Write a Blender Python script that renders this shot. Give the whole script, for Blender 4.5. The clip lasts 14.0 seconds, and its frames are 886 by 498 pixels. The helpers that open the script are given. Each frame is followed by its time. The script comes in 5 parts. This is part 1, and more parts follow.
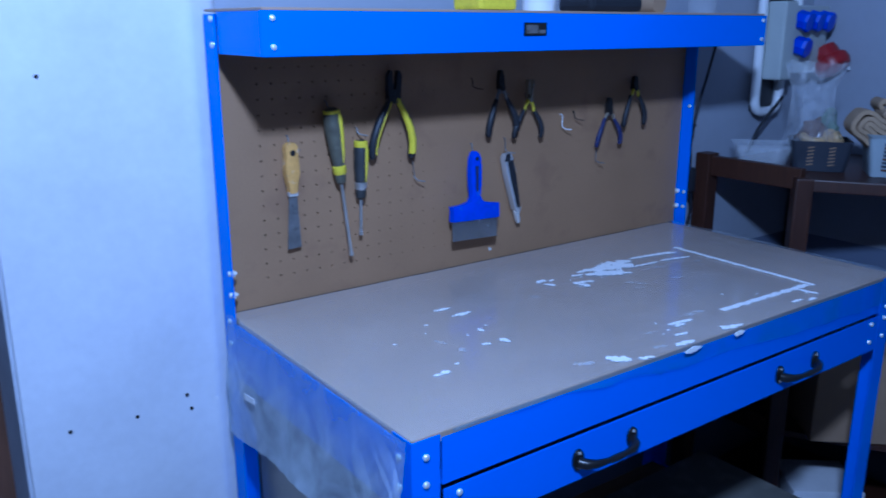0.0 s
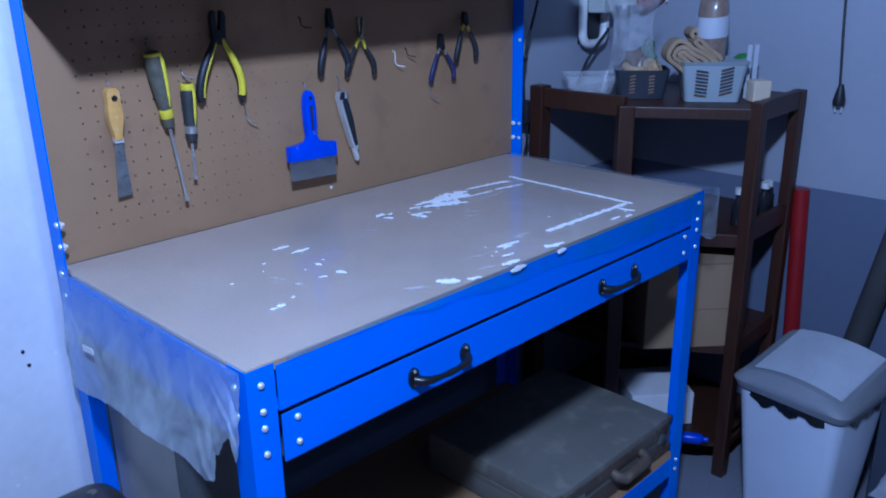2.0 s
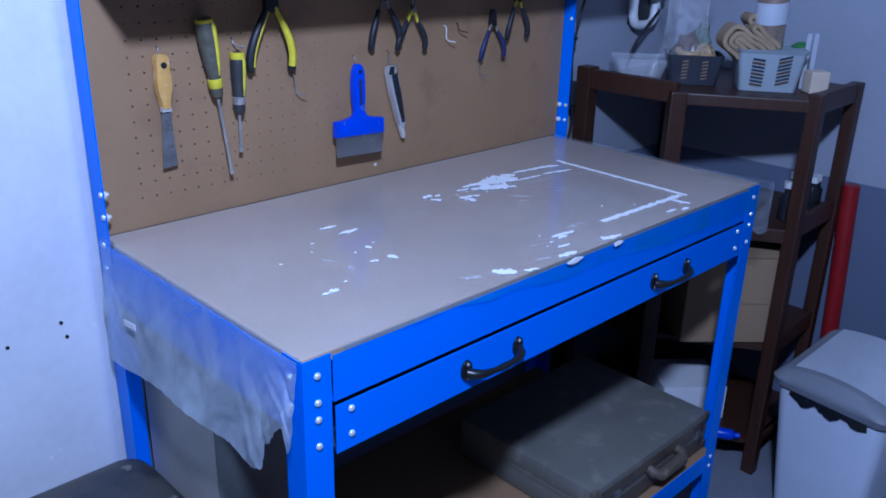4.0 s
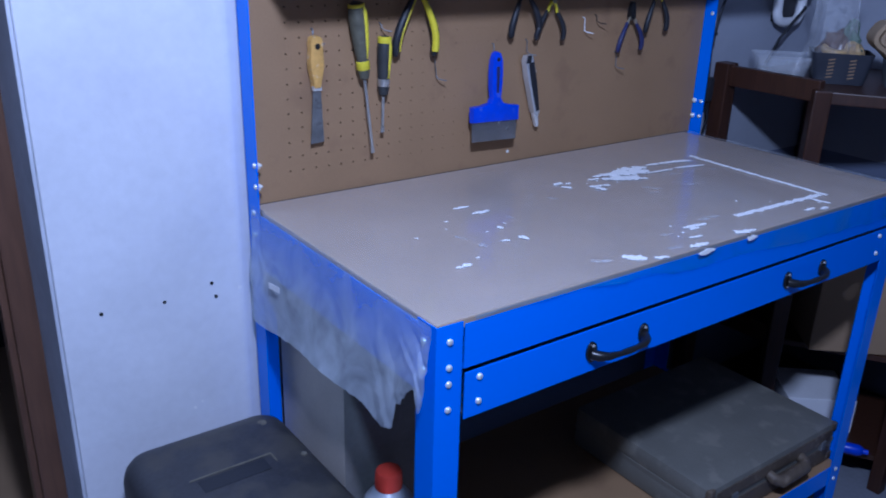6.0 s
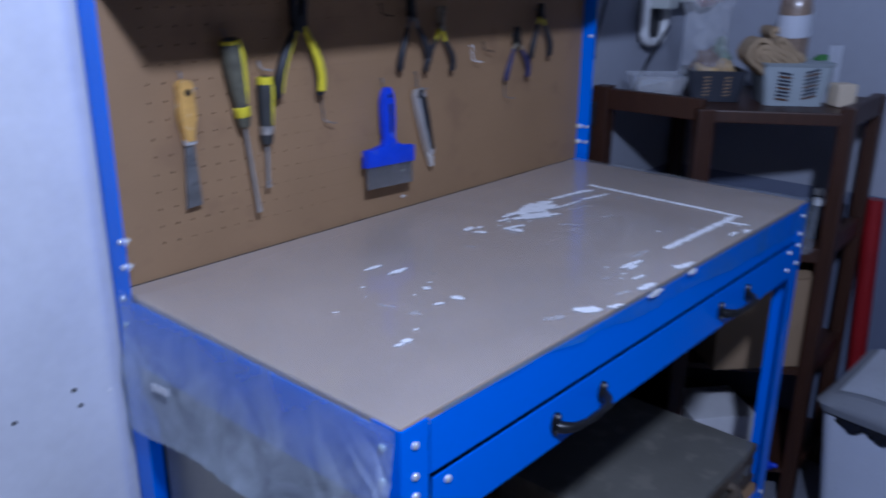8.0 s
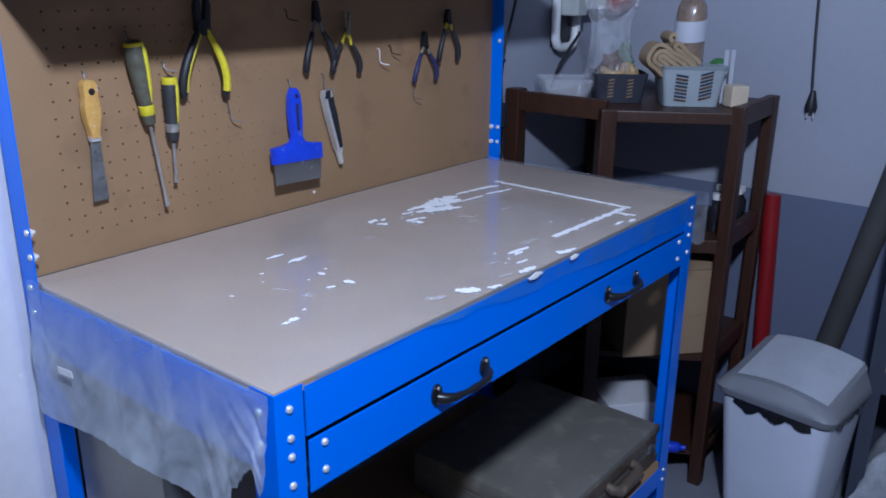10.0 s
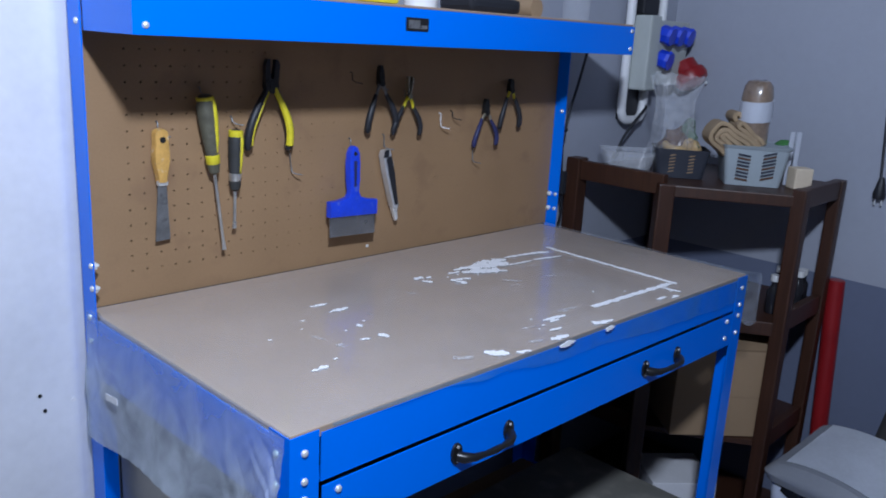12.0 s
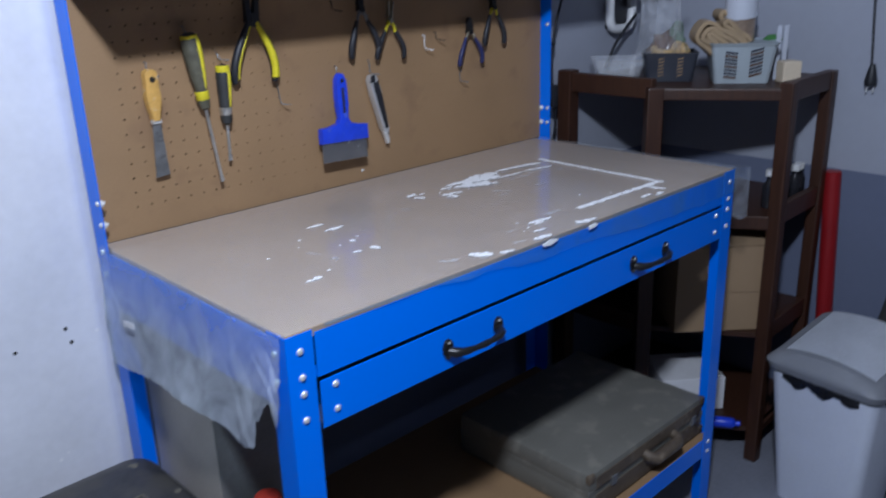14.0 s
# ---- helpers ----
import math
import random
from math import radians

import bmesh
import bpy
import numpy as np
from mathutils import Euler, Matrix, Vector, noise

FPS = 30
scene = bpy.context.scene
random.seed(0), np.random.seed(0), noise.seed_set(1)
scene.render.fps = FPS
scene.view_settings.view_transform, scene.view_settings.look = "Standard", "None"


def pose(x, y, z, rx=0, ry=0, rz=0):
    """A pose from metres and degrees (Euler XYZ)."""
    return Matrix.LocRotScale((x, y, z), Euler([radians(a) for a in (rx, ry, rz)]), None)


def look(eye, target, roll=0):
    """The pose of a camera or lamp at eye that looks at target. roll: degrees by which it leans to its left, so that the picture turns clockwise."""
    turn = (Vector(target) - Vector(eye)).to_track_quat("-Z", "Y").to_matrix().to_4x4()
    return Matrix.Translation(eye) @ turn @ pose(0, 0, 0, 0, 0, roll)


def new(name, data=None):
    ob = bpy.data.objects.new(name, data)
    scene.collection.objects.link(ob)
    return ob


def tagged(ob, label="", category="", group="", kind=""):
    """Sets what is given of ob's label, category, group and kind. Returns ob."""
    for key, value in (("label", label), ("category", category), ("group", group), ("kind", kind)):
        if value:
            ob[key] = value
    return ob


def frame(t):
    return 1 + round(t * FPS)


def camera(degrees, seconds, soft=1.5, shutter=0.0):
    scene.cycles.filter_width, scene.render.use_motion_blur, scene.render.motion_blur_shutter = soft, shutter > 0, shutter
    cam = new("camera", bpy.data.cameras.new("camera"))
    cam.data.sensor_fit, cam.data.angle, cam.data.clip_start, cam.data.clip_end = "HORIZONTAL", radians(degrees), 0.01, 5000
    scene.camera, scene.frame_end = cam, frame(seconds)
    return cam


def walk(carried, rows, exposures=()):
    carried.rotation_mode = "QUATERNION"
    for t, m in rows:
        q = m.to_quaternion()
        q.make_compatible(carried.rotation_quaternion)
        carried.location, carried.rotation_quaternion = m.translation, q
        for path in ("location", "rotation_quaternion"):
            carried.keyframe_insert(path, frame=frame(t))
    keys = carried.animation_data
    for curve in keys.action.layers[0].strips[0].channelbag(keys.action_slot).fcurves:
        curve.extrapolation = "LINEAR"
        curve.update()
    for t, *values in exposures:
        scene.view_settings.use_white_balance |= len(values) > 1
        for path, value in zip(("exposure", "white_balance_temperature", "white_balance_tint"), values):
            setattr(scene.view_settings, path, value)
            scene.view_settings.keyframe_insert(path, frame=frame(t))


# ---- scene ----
# ---- camera ----
cam = camera(56.5, 14.0, soft=1.8, shutter=0.5)
PATH = [
    (0, (-0.4875, -1.2840, 1.3725), (0.4260, -0.0394, 0.9522), 0.03),
    (0.5, (-0.4683, -1.2908, 1.3728), (0.5128, -0.1054, 0.9345), 1.22),
    (1, (-0.4651, -1.3067, 1.3690), (0.5444, -0.1558, 0.9037), 1.89),
    (1.5, (-0.4675, -1.3237, 1.3623), (0.5785, -0.2170, 0.8714), 0.64),
    (2, (-0.4701, -1.3625, 1.3643), (0.6074, -0.3009, 0.8427), -0.83),
    (2.2, (-0.4802, -1.3766, 1.3495), (0.6124, -0.3317, 0.8256), 1.22),
    (4.3, (-0.4835, -1.2676, 1.3728), (0.5666, -0.2062, 0.7978), 1.43),
    (4.5, (-0.4825, -1.2694, 1.3622), (0.5649, -0.2035, 0.7907), 1.41),
    (5, (-0.4884, -1.2684, 1.3396), (0.4683, -0.1376, 0.7345), 1.81),
    (5.5, (-0.4936, -1.3077, 1.3471), (0.4030, -0.1212, 0.7568), 1.29),
    (6, (-0.5339, -1.2918, 1.3550), (0.3493, -0.0903, 0.7751), 1.68),
    (6.5, (-0.5529, -1.1364, 1.3514), (0.3692, 0.0544, 0.8114), 3.05),
    (7, (-0.5496, -1.0419, 1.3224), (0.4749, 0.0713, 0.8016), 0.28),
    (7.5, (-0.5460, -1.0243, 1.3319), (0.5015, 0.0599, 0.7959), 3.26),
    (8, (-0.5071, -1.0600, 1.3348), (0.6264, -0.0578, 0.8143), 0.43),
    (8.2, (-0.5046, -1.0777, 1.3335), (0.6845, -0.1403, 0.8165), 0.01),
    (10.3, (-0.5132, -1.2585, 1.3321), (0.6725, -0.3056, 0.8360), 0.96),
    (10.5, (-0.5172, -1.2990, 1.3396), (0.6567, -0.3265, 0.8536), 2.52),
    (11, (-0.4919, -1.3131, 1.3477), (0.7195, -0.3834, 0.8699), 2.24),
    (11.5, (-0.4844, -1.2746, 1.3490), (0.6735, -0.2544, 0.9264), 1.50),
    (12, (-0.4951, -1.2664, 1.3512), (0.6131, -0.1847, 0.9487), 3.22),
    (12.5, (-0.4870, -1.2692, 1.3432), (0.5819, -0.1678, 0.8911), 3.04),
    (13, (-0.4830, -1.2854, 1.3520), (0.5716, -0.1805, 0.8752), 2.54),
    (13.5, (-0.4763, -1.3529, 1.3501), (0.6214, -0.2901, 0.8754), 0.17),
    (14, (-0.4991, -1.3721, 1.3284), (0.5451, -0.2762, 0.8102), -1.87),
]
EXPOSURES = [(0.0, 0.07, 3990, 15), (1.0, 0.15, 4080, 16), (2.0, 0.35, 4250, 18), (5.0, 0.33, 4530, 22), (6.0, 0.17, 4640, 23), (6.5, -0.04, 4700, 23), (7.5, -0.13, 4900, 22), (8.2, 0.07, 4980, 21), (10.5, 0.45, 5300, 15), (11.0, 0.41, 5380, 14), (11.5, 0.48, 5480, 14), (12.5, 0.34, 5500, 13), (14.0, 0.39, 5660, 13)]
walk(cam, [(t, look(eye, target, roll)) for t, eye, target, roll in PATH], EXPOSURES)

# ---- light ----
world = bpy.data.worlds.new("room_air")
world.use_nodes = True
world.node_tree.nodes["Background"].inputs["Color"].default_value = (0.5, 0.6, 0.8, 1)
world.node_tree.nodes["Background"].inputs["Strength"].default_value = 0.004
scene.world = world
bulb = bpy.data.lights.new("ceiling_bulb", "POINT")
bulb.energy, bulb.color, bulb.shadow_soft_size = 84.0, (0.92, 0.96, 1.0), 0.055
new("ceiling_bulb", bulb).matrix_world = pose(-0.42, -1.295, 2.05)


# ---- materials ----
def surface(name, color, rough=0.6, metal=0.0, vary=0.12, scale=6.0, grain=120.0, bump=0.15, stain=None, stain_at=0.55, coat=0.0, spec=0.5):
    """A painted, moulded or natural surface: two scales of tone, a fine relief and optional stains."""
    m = bpy.data.materials.new(name)
    m.use_nodes = True
    nodes, links = m.node_tree.nodes, m.node_tree.links
    bsdf = nodes["Principled BSDF"]
    where = nodes.new("ShaderNodeNewGeometry")
    big, fine = nodes.new("ShaderNodeTexNoise"), nodes.new("ShaderNodeTexNoise")
    big.inputs["Scale"].default_value, big.inputs["Detail"].default_value = scale, 5
    fine.inputs["Scale"].default_value, fine.inputs["Detail"].default_value = grain, 3
    for tex in (big, fine):
        links.new(where.outputs["Position"], tex.inputs["Vector"])
    add = nodes.new("ShaderNodeMath")
    add.operation = "ADD"
    half = nodes.new("ShaderNodeMath")
    half.operation = "MULTIPLY"
    half.inputs[1].default_value = 0.45
    links.new(fine.outputs["Fac"], half.inputs[0])
    links.new(big.outputs["Fac"], add.inputs[0])
    links.new(half.outputs[0], add.inputs[1])
    ramp = nodes.new("ShaderNodeMapRange")
    ramp.inputs["From Min"].default_value, ramp.inputs["From Max"].default_value = 0.45, 1.0
    ramp.inputs["To Min"].default_value, ramp.inputs["To Max"].default_value = 1 - vary, 1 + vary
    links.new(add.outputs[0], ramp.inputs["Value"])
    tone = nodes.new("ShaderNodeMix")
    tone.data_type, tone.blend_type = "RGBA", "MULTIPLY"
    tone.inputs["Factor"].default_value = 1.0
    tone.inputs["A"].default_value = (*color, 1)
    links.new(ramp.outputs[0], tone.inputs["B"])
    out = tone.outputs["Result"]
    if stain:
        spots, cut = nodes.new("ShaderNodeTexNoise"), nodes.new("ShaderNodeMapRange")
        spots.inputs["Scale"].default_value, spots.inputs["Detail"].default_value = scale * 2.3, 8
        links.new(where.outputs["Position"], spots.inputs["Vector"])
        cut.inputs["From Min"].default_value, cut.inputs["From Max"].default_value = stain_at, stain_at + 0.12
        links.new(spots.outputs["Fac"], cut.inputs["Value"])
        worn = nodes.new("ShaderNodeMix")
        worn.data_type = "RGBA"
        links.new(cut.outputs[0], worn.inputs["Factor"])
        links.new(out, worn.inputs["A"])
        worn.inputs["B"].default_value = (*stain, 1)
        out = worn.outputs["Result"]
    links.new(out, bsdf.inputs["Base Color"])
    gloss = nodes.new("ShaderNodeMapRange")
    gloss.inputs["To Min"].default_value, gloss.inputs["To Max"].default_value = max(0.02, rough - 0.1), min(1, rough + 0.1)
    links.new(big.outputs["Fac"], gloss.inputs["Value"])
    links.new(gloss.outputs[0], bsdf.inputs["Roughness"])
    bsdf.inputs["Metallic"].default_value = metal
    bsdf.inputs["Coat Weight"].default_value = coat
    bsdf.inputs["Coat Roughness"].default_value = 0.12
    bsdf.inputs["Specular IOR Level"].default_value = spec
    if bump:
        relief = nodes.new("ShaderNodeBump")
        relief.inputs["Strength"].default_value, relief.inputs["Distance"].default_value = bump, 0.002
        links.new(add.outputs[0], relief.inputs["Height"])
        links.new(relief.outputs[0], bsdf.inputs["Normal"])
    return m


def wood(name, dark, light, rough=0.45, stretch=(22.0, 22.0, 2.5), coat=0.2):
    """Stained timber with grain along one axis."""
    m = bpy.data.materials.new(name)
    m.use_nodes = True
    nodes, links = m.node_tree.nodes, m.node_tree.links
    bsdf = nodes["Principled BSDF"]
    where, scaled, tex = nodes.new("ShaderNodeNewGeometry"), nodes.new("ShaderNodeVectorMath"), nodes.new("ShaderNodeTexNoise")
    scaled.operation = "MULTIPLY"
    scaled.inputs[1].default_value = stretch
    tex.inputs["Scale"].default_value, tex.inputs["Detail"].default_value = 4.0, 6
    links.new(where.outputs["Position"], scaled.inputs[0])
    links.new(scaled.outputs[0], tex.inputs["Vector"])
    ramp = nodes.new("ShaderNodeMix")
    ramp.data_type = "RGBA"
    ramp.inputs["A"].default_value, ramp.inputs["B"].default_value = (*dark, 1), (*light, 1)
    links.new(tex.outputs["Fac"], ramp.inputs["Factor"])
    links.new(ramp.outputs["Result"], bsdf.inputs["Base Color"])
    bsdf.inputs["Roughness"].default_value, bsdf.inputs["Coat Weight"].default_value = rough, coat
    bsdf.inputs["Coat Roughness"].default_value = 0.25
    relief = nodes.new("ShaderNodeBump")
    relief.inputs["Strength"].default_value, relief.inputs["Distance"].default_value = 0.2, 0.001
    links.new(tex.outputs["Fac"], relief.inputs["Height"])
    links.new(relief.outputs[0], bsdf.inputs["Normal"])
    return m


def clear(name, haze, color=(0.85, 0.88, 0.92), rough=0.25, scale=14.0, spread=0.5, bump=0.3, tint=(1, 1, 1), top_haze=0.0):
    """Thin see-through plastic: part of the light passes straight on, the rest is scattered by haze and creases."""
    m = bpy.data.materials.new(name)
    m.use_nodes = True
    nodes, links = m.node_tree.nodes, m.node_tree.links
    bsdf, out = nodes["Principled BSDF"], nodes["Material Output"]
    bsdf.inputs["Base Color"].default_value, bsdf.inputs["Roughness"].default_value = (*color, 1), rough
    where, tex, cut = nodes.new("ShaderNodeNewGeometry"), nodes.new("ShaderNodeTexNoise"), nodes.new("ShaderNodeMapRange")
    tex.inputs["Scale"].default_value, tex.inputs["Detail"].default_value, tex.inputs["Distortion"].default_value = scale, 6, 1.2
    links.new(where.outputs["Position"], tex.inputs["Vector"])
    cut.inputs["From Min"].default_value, cut.inputs["From Max"].default_value = 0.3, 0.75
    cut.inputs["To Min"].default_value, cut.inputs["To Max"].default_value = haze * (1 - spread), min(1, haze * (1 + spread))
    links.new(tex.outputs["Fac"], cut.inputs["Value"])
    glass, mix = nodes.new("ShaderNodeBsdfTransparent"), nodes.new("ShaderNodeMixShader")
    glass.inputs["Color"].default_value = (*tint, 1)
    links.new(cut.outputs[0], mix.inputs[0])
    if top_haze:
        # haze grows downwards by height, painting in the blur of free-hanging film
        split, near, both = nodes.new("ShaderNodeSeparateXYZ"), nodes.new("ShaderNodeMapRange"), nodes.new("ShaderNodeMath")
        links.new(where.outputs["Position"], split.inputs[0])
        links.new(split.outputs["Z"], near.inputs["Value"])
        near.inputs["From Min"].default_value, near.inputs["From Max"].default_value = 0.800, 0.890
        near.inputs["To Min"].default_value, near.inputs["To Max"].default_value = 1.0, top_haze
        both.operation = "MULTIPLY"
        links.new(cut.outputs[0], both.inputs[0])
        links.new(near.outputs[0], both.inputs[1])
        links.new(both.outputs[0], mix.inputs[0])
    links.new(glass.outputs[0], mix.inputs[1])
    links.new(bsdf.outputs[0], mix.inputs[2])
    links.new(mix.outputs[0], out.inputs["Surface"])
    relief = nodes.new("ShaderNodeBump")
    relief.inputs["Strength"].default_value, relief.inputs["Distance"].default_value = bump, 0.004
    links.new(tex.outputs["Fac"], relief.inputs["Height"])
    links.new(relief.outputs[0], bsdf.inputs["Normal"])
    return m


def two_tone(name, upper, lower, height, rough=0.75, vary=0.05, scale=2.5):
    """Wall paint in two colours that meet at one height."""
    m = surface(name, upper, rough=rough, vary=vary, scale=scale, grain=50, bump=0.5)
    nodes, links = m.node_tree.nodes, m.node_tree.links
    where, split, cut, base = nodes.new("ShaderNodeNewGeometry"), nodes.new("ShaderNodeSeparateXYZ"), nodes.new("ShaderNodeMath"), nodes.new("ShaderNodeMix")
    links.new(where.outputs["Position"], split.inputs[0])
    links.new(split.outputs["Z"], cut.inputs[0])
    cut.operation = "LESS_THAN"
    cut.inputs[1].default_value = height
    base.data_type = "RGBA"
    base.inputs["A"].default_value, base.inputs["B"].default_value = (*upper, 1), (*lower, 1)
    links.new(cut.outputs[0], base.inputs["Factor"])
    for link in links:
        if link.to_node == nodes["Principled BSDF"] and link.to_socket.name == "Base Color":
            link.from_node.inputs["A"].default_value = (1, 1, 1, 1)
            links.new(base.outputs["Result"], link.from_node.inputs["A"])
            break
    return m


# for the added walls and ceiling out of view: dark to damp bounce
UNSEEN_DARK = surface("unseen_dark", (0.08, 0.083, 0.094), rough=0.8, vary=0.1, scale=3)
WALL = surface("white_plaster", (0.74, 0.75, 0.80), rough=0.6, vary=0.05, scale=3.0, grain=45, bump=0.5)
PILLAR = two_tone("pillar_plaster", (0.675, 0.685, 0.74), (0.665, 0.67, 0.725), 0.505, 0.43, 0.09, 5.0)
REVEAL_SHADE = surface("shade_grey_plaster", (0.52, 0.54, 0.61), rough=0.8, vary=0.15, scale=8, grain=60, bump=0.6)
PAINT = two_tone("wall_paint", (0.340, 0.360, 0.424), (0.13, 0.152, 0.228), 0.775)
FLOOR = surface("painted_concrete", (0.20, 0.21, 0.25), rough=0.55, vary=0.2, scale=4, grain=80, bump=0.3)
BLUE = surface("blue_powder_coat", (0.007, 0.172, 0.88), rough=0.34, vary=0.04, scale=3, grain=300, bump=0.03)
STEEL = surface("zinc_steel", (0.85, 0.85, 0.83), rough=0.25, metal=0.5, vary=0.1, bump=0)
# pale, barely metallic colour that paints in the zinc's glints
GLINT_ZINC = surface("glint_zinc", (0.92, 0.92, 0.90), rough=0.15, metal=0.3, vary=0.05, bump=0)
BOLT = surface("bright_zinc", (0.88, 0.88, 0.86), rough=0.24, metal=0.5, vary=0.1, bump=0)
SHAFT = surface("tool_steel", (0.60, 0.60, 0.58), rough=0.3, metal=0.75, vary=0.15, scale=40, bump=0)
IRON = surface("black_iron", (0.015, 0.015, 0.016), rough=0.35, metal=0.2, bump=0.05)
HARDBOARD = surface("brown_hardboard", (0.305, 0.190, 0.096), rough=0.6, vary=0.11, scale=5, grain=260, bump=0.06, stain=(0.258, 0.157, 0.082), stain_at=0.56)
MDF = surface("fibreboard", (0.36, 0.26, 0.185), rough=0.5, vary=0.08, scale=5, grain=220, bump=0.05, coat=0.0)
WORKTOP = surface("worktop_board", (0.425, 0.335, 0.256), rough=0.45, vary=0.12, scale=6, grain=220, bump=0.02, coat=1.0)
EDGE_SHADE = surface("board_edge_shade", (0.32, 0.24, 0.17), rough=0.75, vary=0.12, scale=30, grain=300)
# one clear film: how dark each side looks is set in these colours
FILM_TOP = clear("film_flat", 0.17, color=(0.86, 0.86, 0.88), rough=0.17, scale=7, spread=0.22, bump=0.09)
FILM_SIDE = clear("film_hanging", 0.64, color=(0.56, 0.615, 0.70), rough=0.34, scale=13, spread=0.28, bump=0.26, tint=(0.82, 0.94, 0.98), top_haze=0.48)
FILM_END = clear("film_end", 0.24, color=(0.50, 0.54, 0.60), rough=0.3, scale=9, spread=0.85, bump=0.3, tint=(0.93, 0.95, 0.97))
FILM_FRONT = clear("film_on_rail", 0.22, color=(0.11, 0.30, 0.50), rough=0.22, scale=8, spread=0.8, bump=0.3, tint=(0.90, 0.94, 0.98))
FAINT = clear("faint_filler", 0.28, color=(0.85, 0.86, 0.88), rough=0.8, scale=90, spread=0.9, bump=0.2)
PLASTER = surface("dried_filler", (0.92, 0.92, 0.93), rough=0.8, vary=0.06, scale=60, bump=0.3)
DARK_WOOD = wood("walnut_stain", (0.0125, 0.0050, 0.0029), (0.076, 0.030, 0.0150), rough=0.45, stretch=(30.0, 30.0, 2.2), coat=0.0)
JAMB_WOOD = wood("brown_varnish", (0.06, 0.03, 0.018), (0.16, 0.08, 0.045))
CARD = surface("cardboard", (0.31, 0.212, 0.122), rough=0.85, vary=0.07, scale=8, grain=200, bump=0.1)
SHADED_BOARD = surface("shaded_board", (0.19, 0.185, 0.18), rough=0.8, vary=0.2, scale=8)
PALE_CARD = surface("pale_cardboard", (0.40, 0.34, 0.26), rough=0.85, vary=0.1, scale=6, grain=150)
CARD_GREY = surface("greyed_board", (0.50, 0.46, 0.41), rough=0.85, vary=0.1, scale=6, grain=150)
CASE = surface("grey_green_fibre", (0.15, 0.145, 0.125), rough=0.7, vary=0.14, scale=9, grain=240, bump=0.25, stain=(0.20, 0.19, 0.16), stain_at=0.54)
CASE_TRIM = surface("worn_case_trim", (0.105, 0.080, 0.056), rough=0.55, vary=0.35, scale=25, stain=(0.19, 0.15, 0.11), stain_at=0.6)
BLACK = surface("black_plastic", (0.016, 0.017, 0.022), rough=0.5, vary=0.2, scale=12, grain=200, bump=0.25)
DUSTY = surface("dusty_black_plastic", (0.034, 0.034, 0.039), rough=0.5, vary=0.55, scale=5, grain=160, bump=0.3, stain=(0.056, 0.052, 0.047), stain_at=0.47)
DUST = surface("dusty_edge", (0.13, 0.12, 0.095), rough=0.8, vary=0.3, scale=30)
YELLOW = surface("yellow_plastic", (0.72, 0.62, 0.02), rough=0.45, vary=0.14, scale=30, bump=0.05, stain=(0.42, 0.36, 0.06), stain_at=0.63)
SHEEN = surface("polished_blade", (0.40, 0.40, 0.40), rough=0.24, metal=0.9, vary=0.12, scale=30, grain=400, bump=0.02)
NECK = surface("dull_plated_steel", (0.42, 0.39, 0.30), rough=0.3, metal=0.85, vary=0.3, scale=60, bump=0)
DARK_GRIP = surface("black_rubber", (0.035, 0.036, 0.036), rough=0.6, vary=0.2, scale=40)
GREY_GRIP = surface("grey_rubber", (0.095, 0.09, 0.062), rough=0.6, vary=0.35, scale=40, stain=(0.16, 0.15, 0.11), stain_at=0.62)
BEECH = surface("beech_handle", (0.62, 0.36, 0.09), rough=0.45, vary=0.22, scale=40, grain=200, stain=(0.66, 0.50, 0.30), stain_at=0.60)
BLADE = surface("brushed_steel", (0.22, 0.225, 0.23), rough=0.45, metal=0.6, vary=0.25, scale=40, grain=400, stain=(0.13, 0.13, 0.135), stain_at=0.58)
BLUE_PLASTIC = surface("blue_plastic", (0.022, 0.060, 0.66), rough=0.35, vary=0.12, scale=30, bump=0.02, stain=(0.09, 0.14, 0.62), stain_at=0.62)
NAVY_GRIP = surface("navy_grip", (0.022, 0.026, 0.10), rough=0.5, vary=0.1, scale=40)
GREY_PLASTIC = surface("grey_plastic", (0.36, 0.41, 0.44), rough=0.5, vary=0.06, scale=12, bump=0.1)
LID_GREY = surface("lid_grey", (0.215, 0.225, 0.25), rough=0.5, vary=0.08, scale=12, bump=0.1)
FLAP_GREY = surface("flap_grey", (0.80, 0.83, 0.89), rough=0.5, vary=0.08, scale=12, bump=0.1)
BIN_GREY = surface("bin_body", (0.62, 0.655, 0.75), rough=0.45, vary=0.05, scale=8, bump=0.08)
LINER = surface("black_liner", (0.012, 0.012, 0.013), rough=0.28, vary=0.2, scale=30, bump=0.6)
DARK_GLASS = surface("dark_glass", (0.018, 0.018, 0.022), rough=0.1, vary=0.1, scale=20, bump=0)
RING = surface("pale_turned_wood", (0.50, 0.35, 0.16), rough=0.5, vary=0.12, scale=40)
SAGE = surface("sage_wrap", (0.16, 0.22, 0.17), rough=0.4, vary=0.3, scale=30, bump=0.5)
RED = surface("red_paint", (0.25, 0.009, 0.012), rough=0.4, vary=0.1, scale=12)
RED_CAP = surface("red_cap", (0.92, 0.085, 0.05), rough=0.4, vary=0.05, scale=30)
POLE = surface("dark_foam", (0.055, 0.055, 0.055), rough=0.8, vary=0.2, scale=10, grain=150)
RACK = surface("slate_steel", (0.045, 0.052, 0.075), rough=0.45, vary=0.12, scale=8, bump=0.06)
WHITE = surface("white_plastic", (0.78, 0.79, 0.80), rough=0.4, vary=0.04, scale=12, bump=0.05)
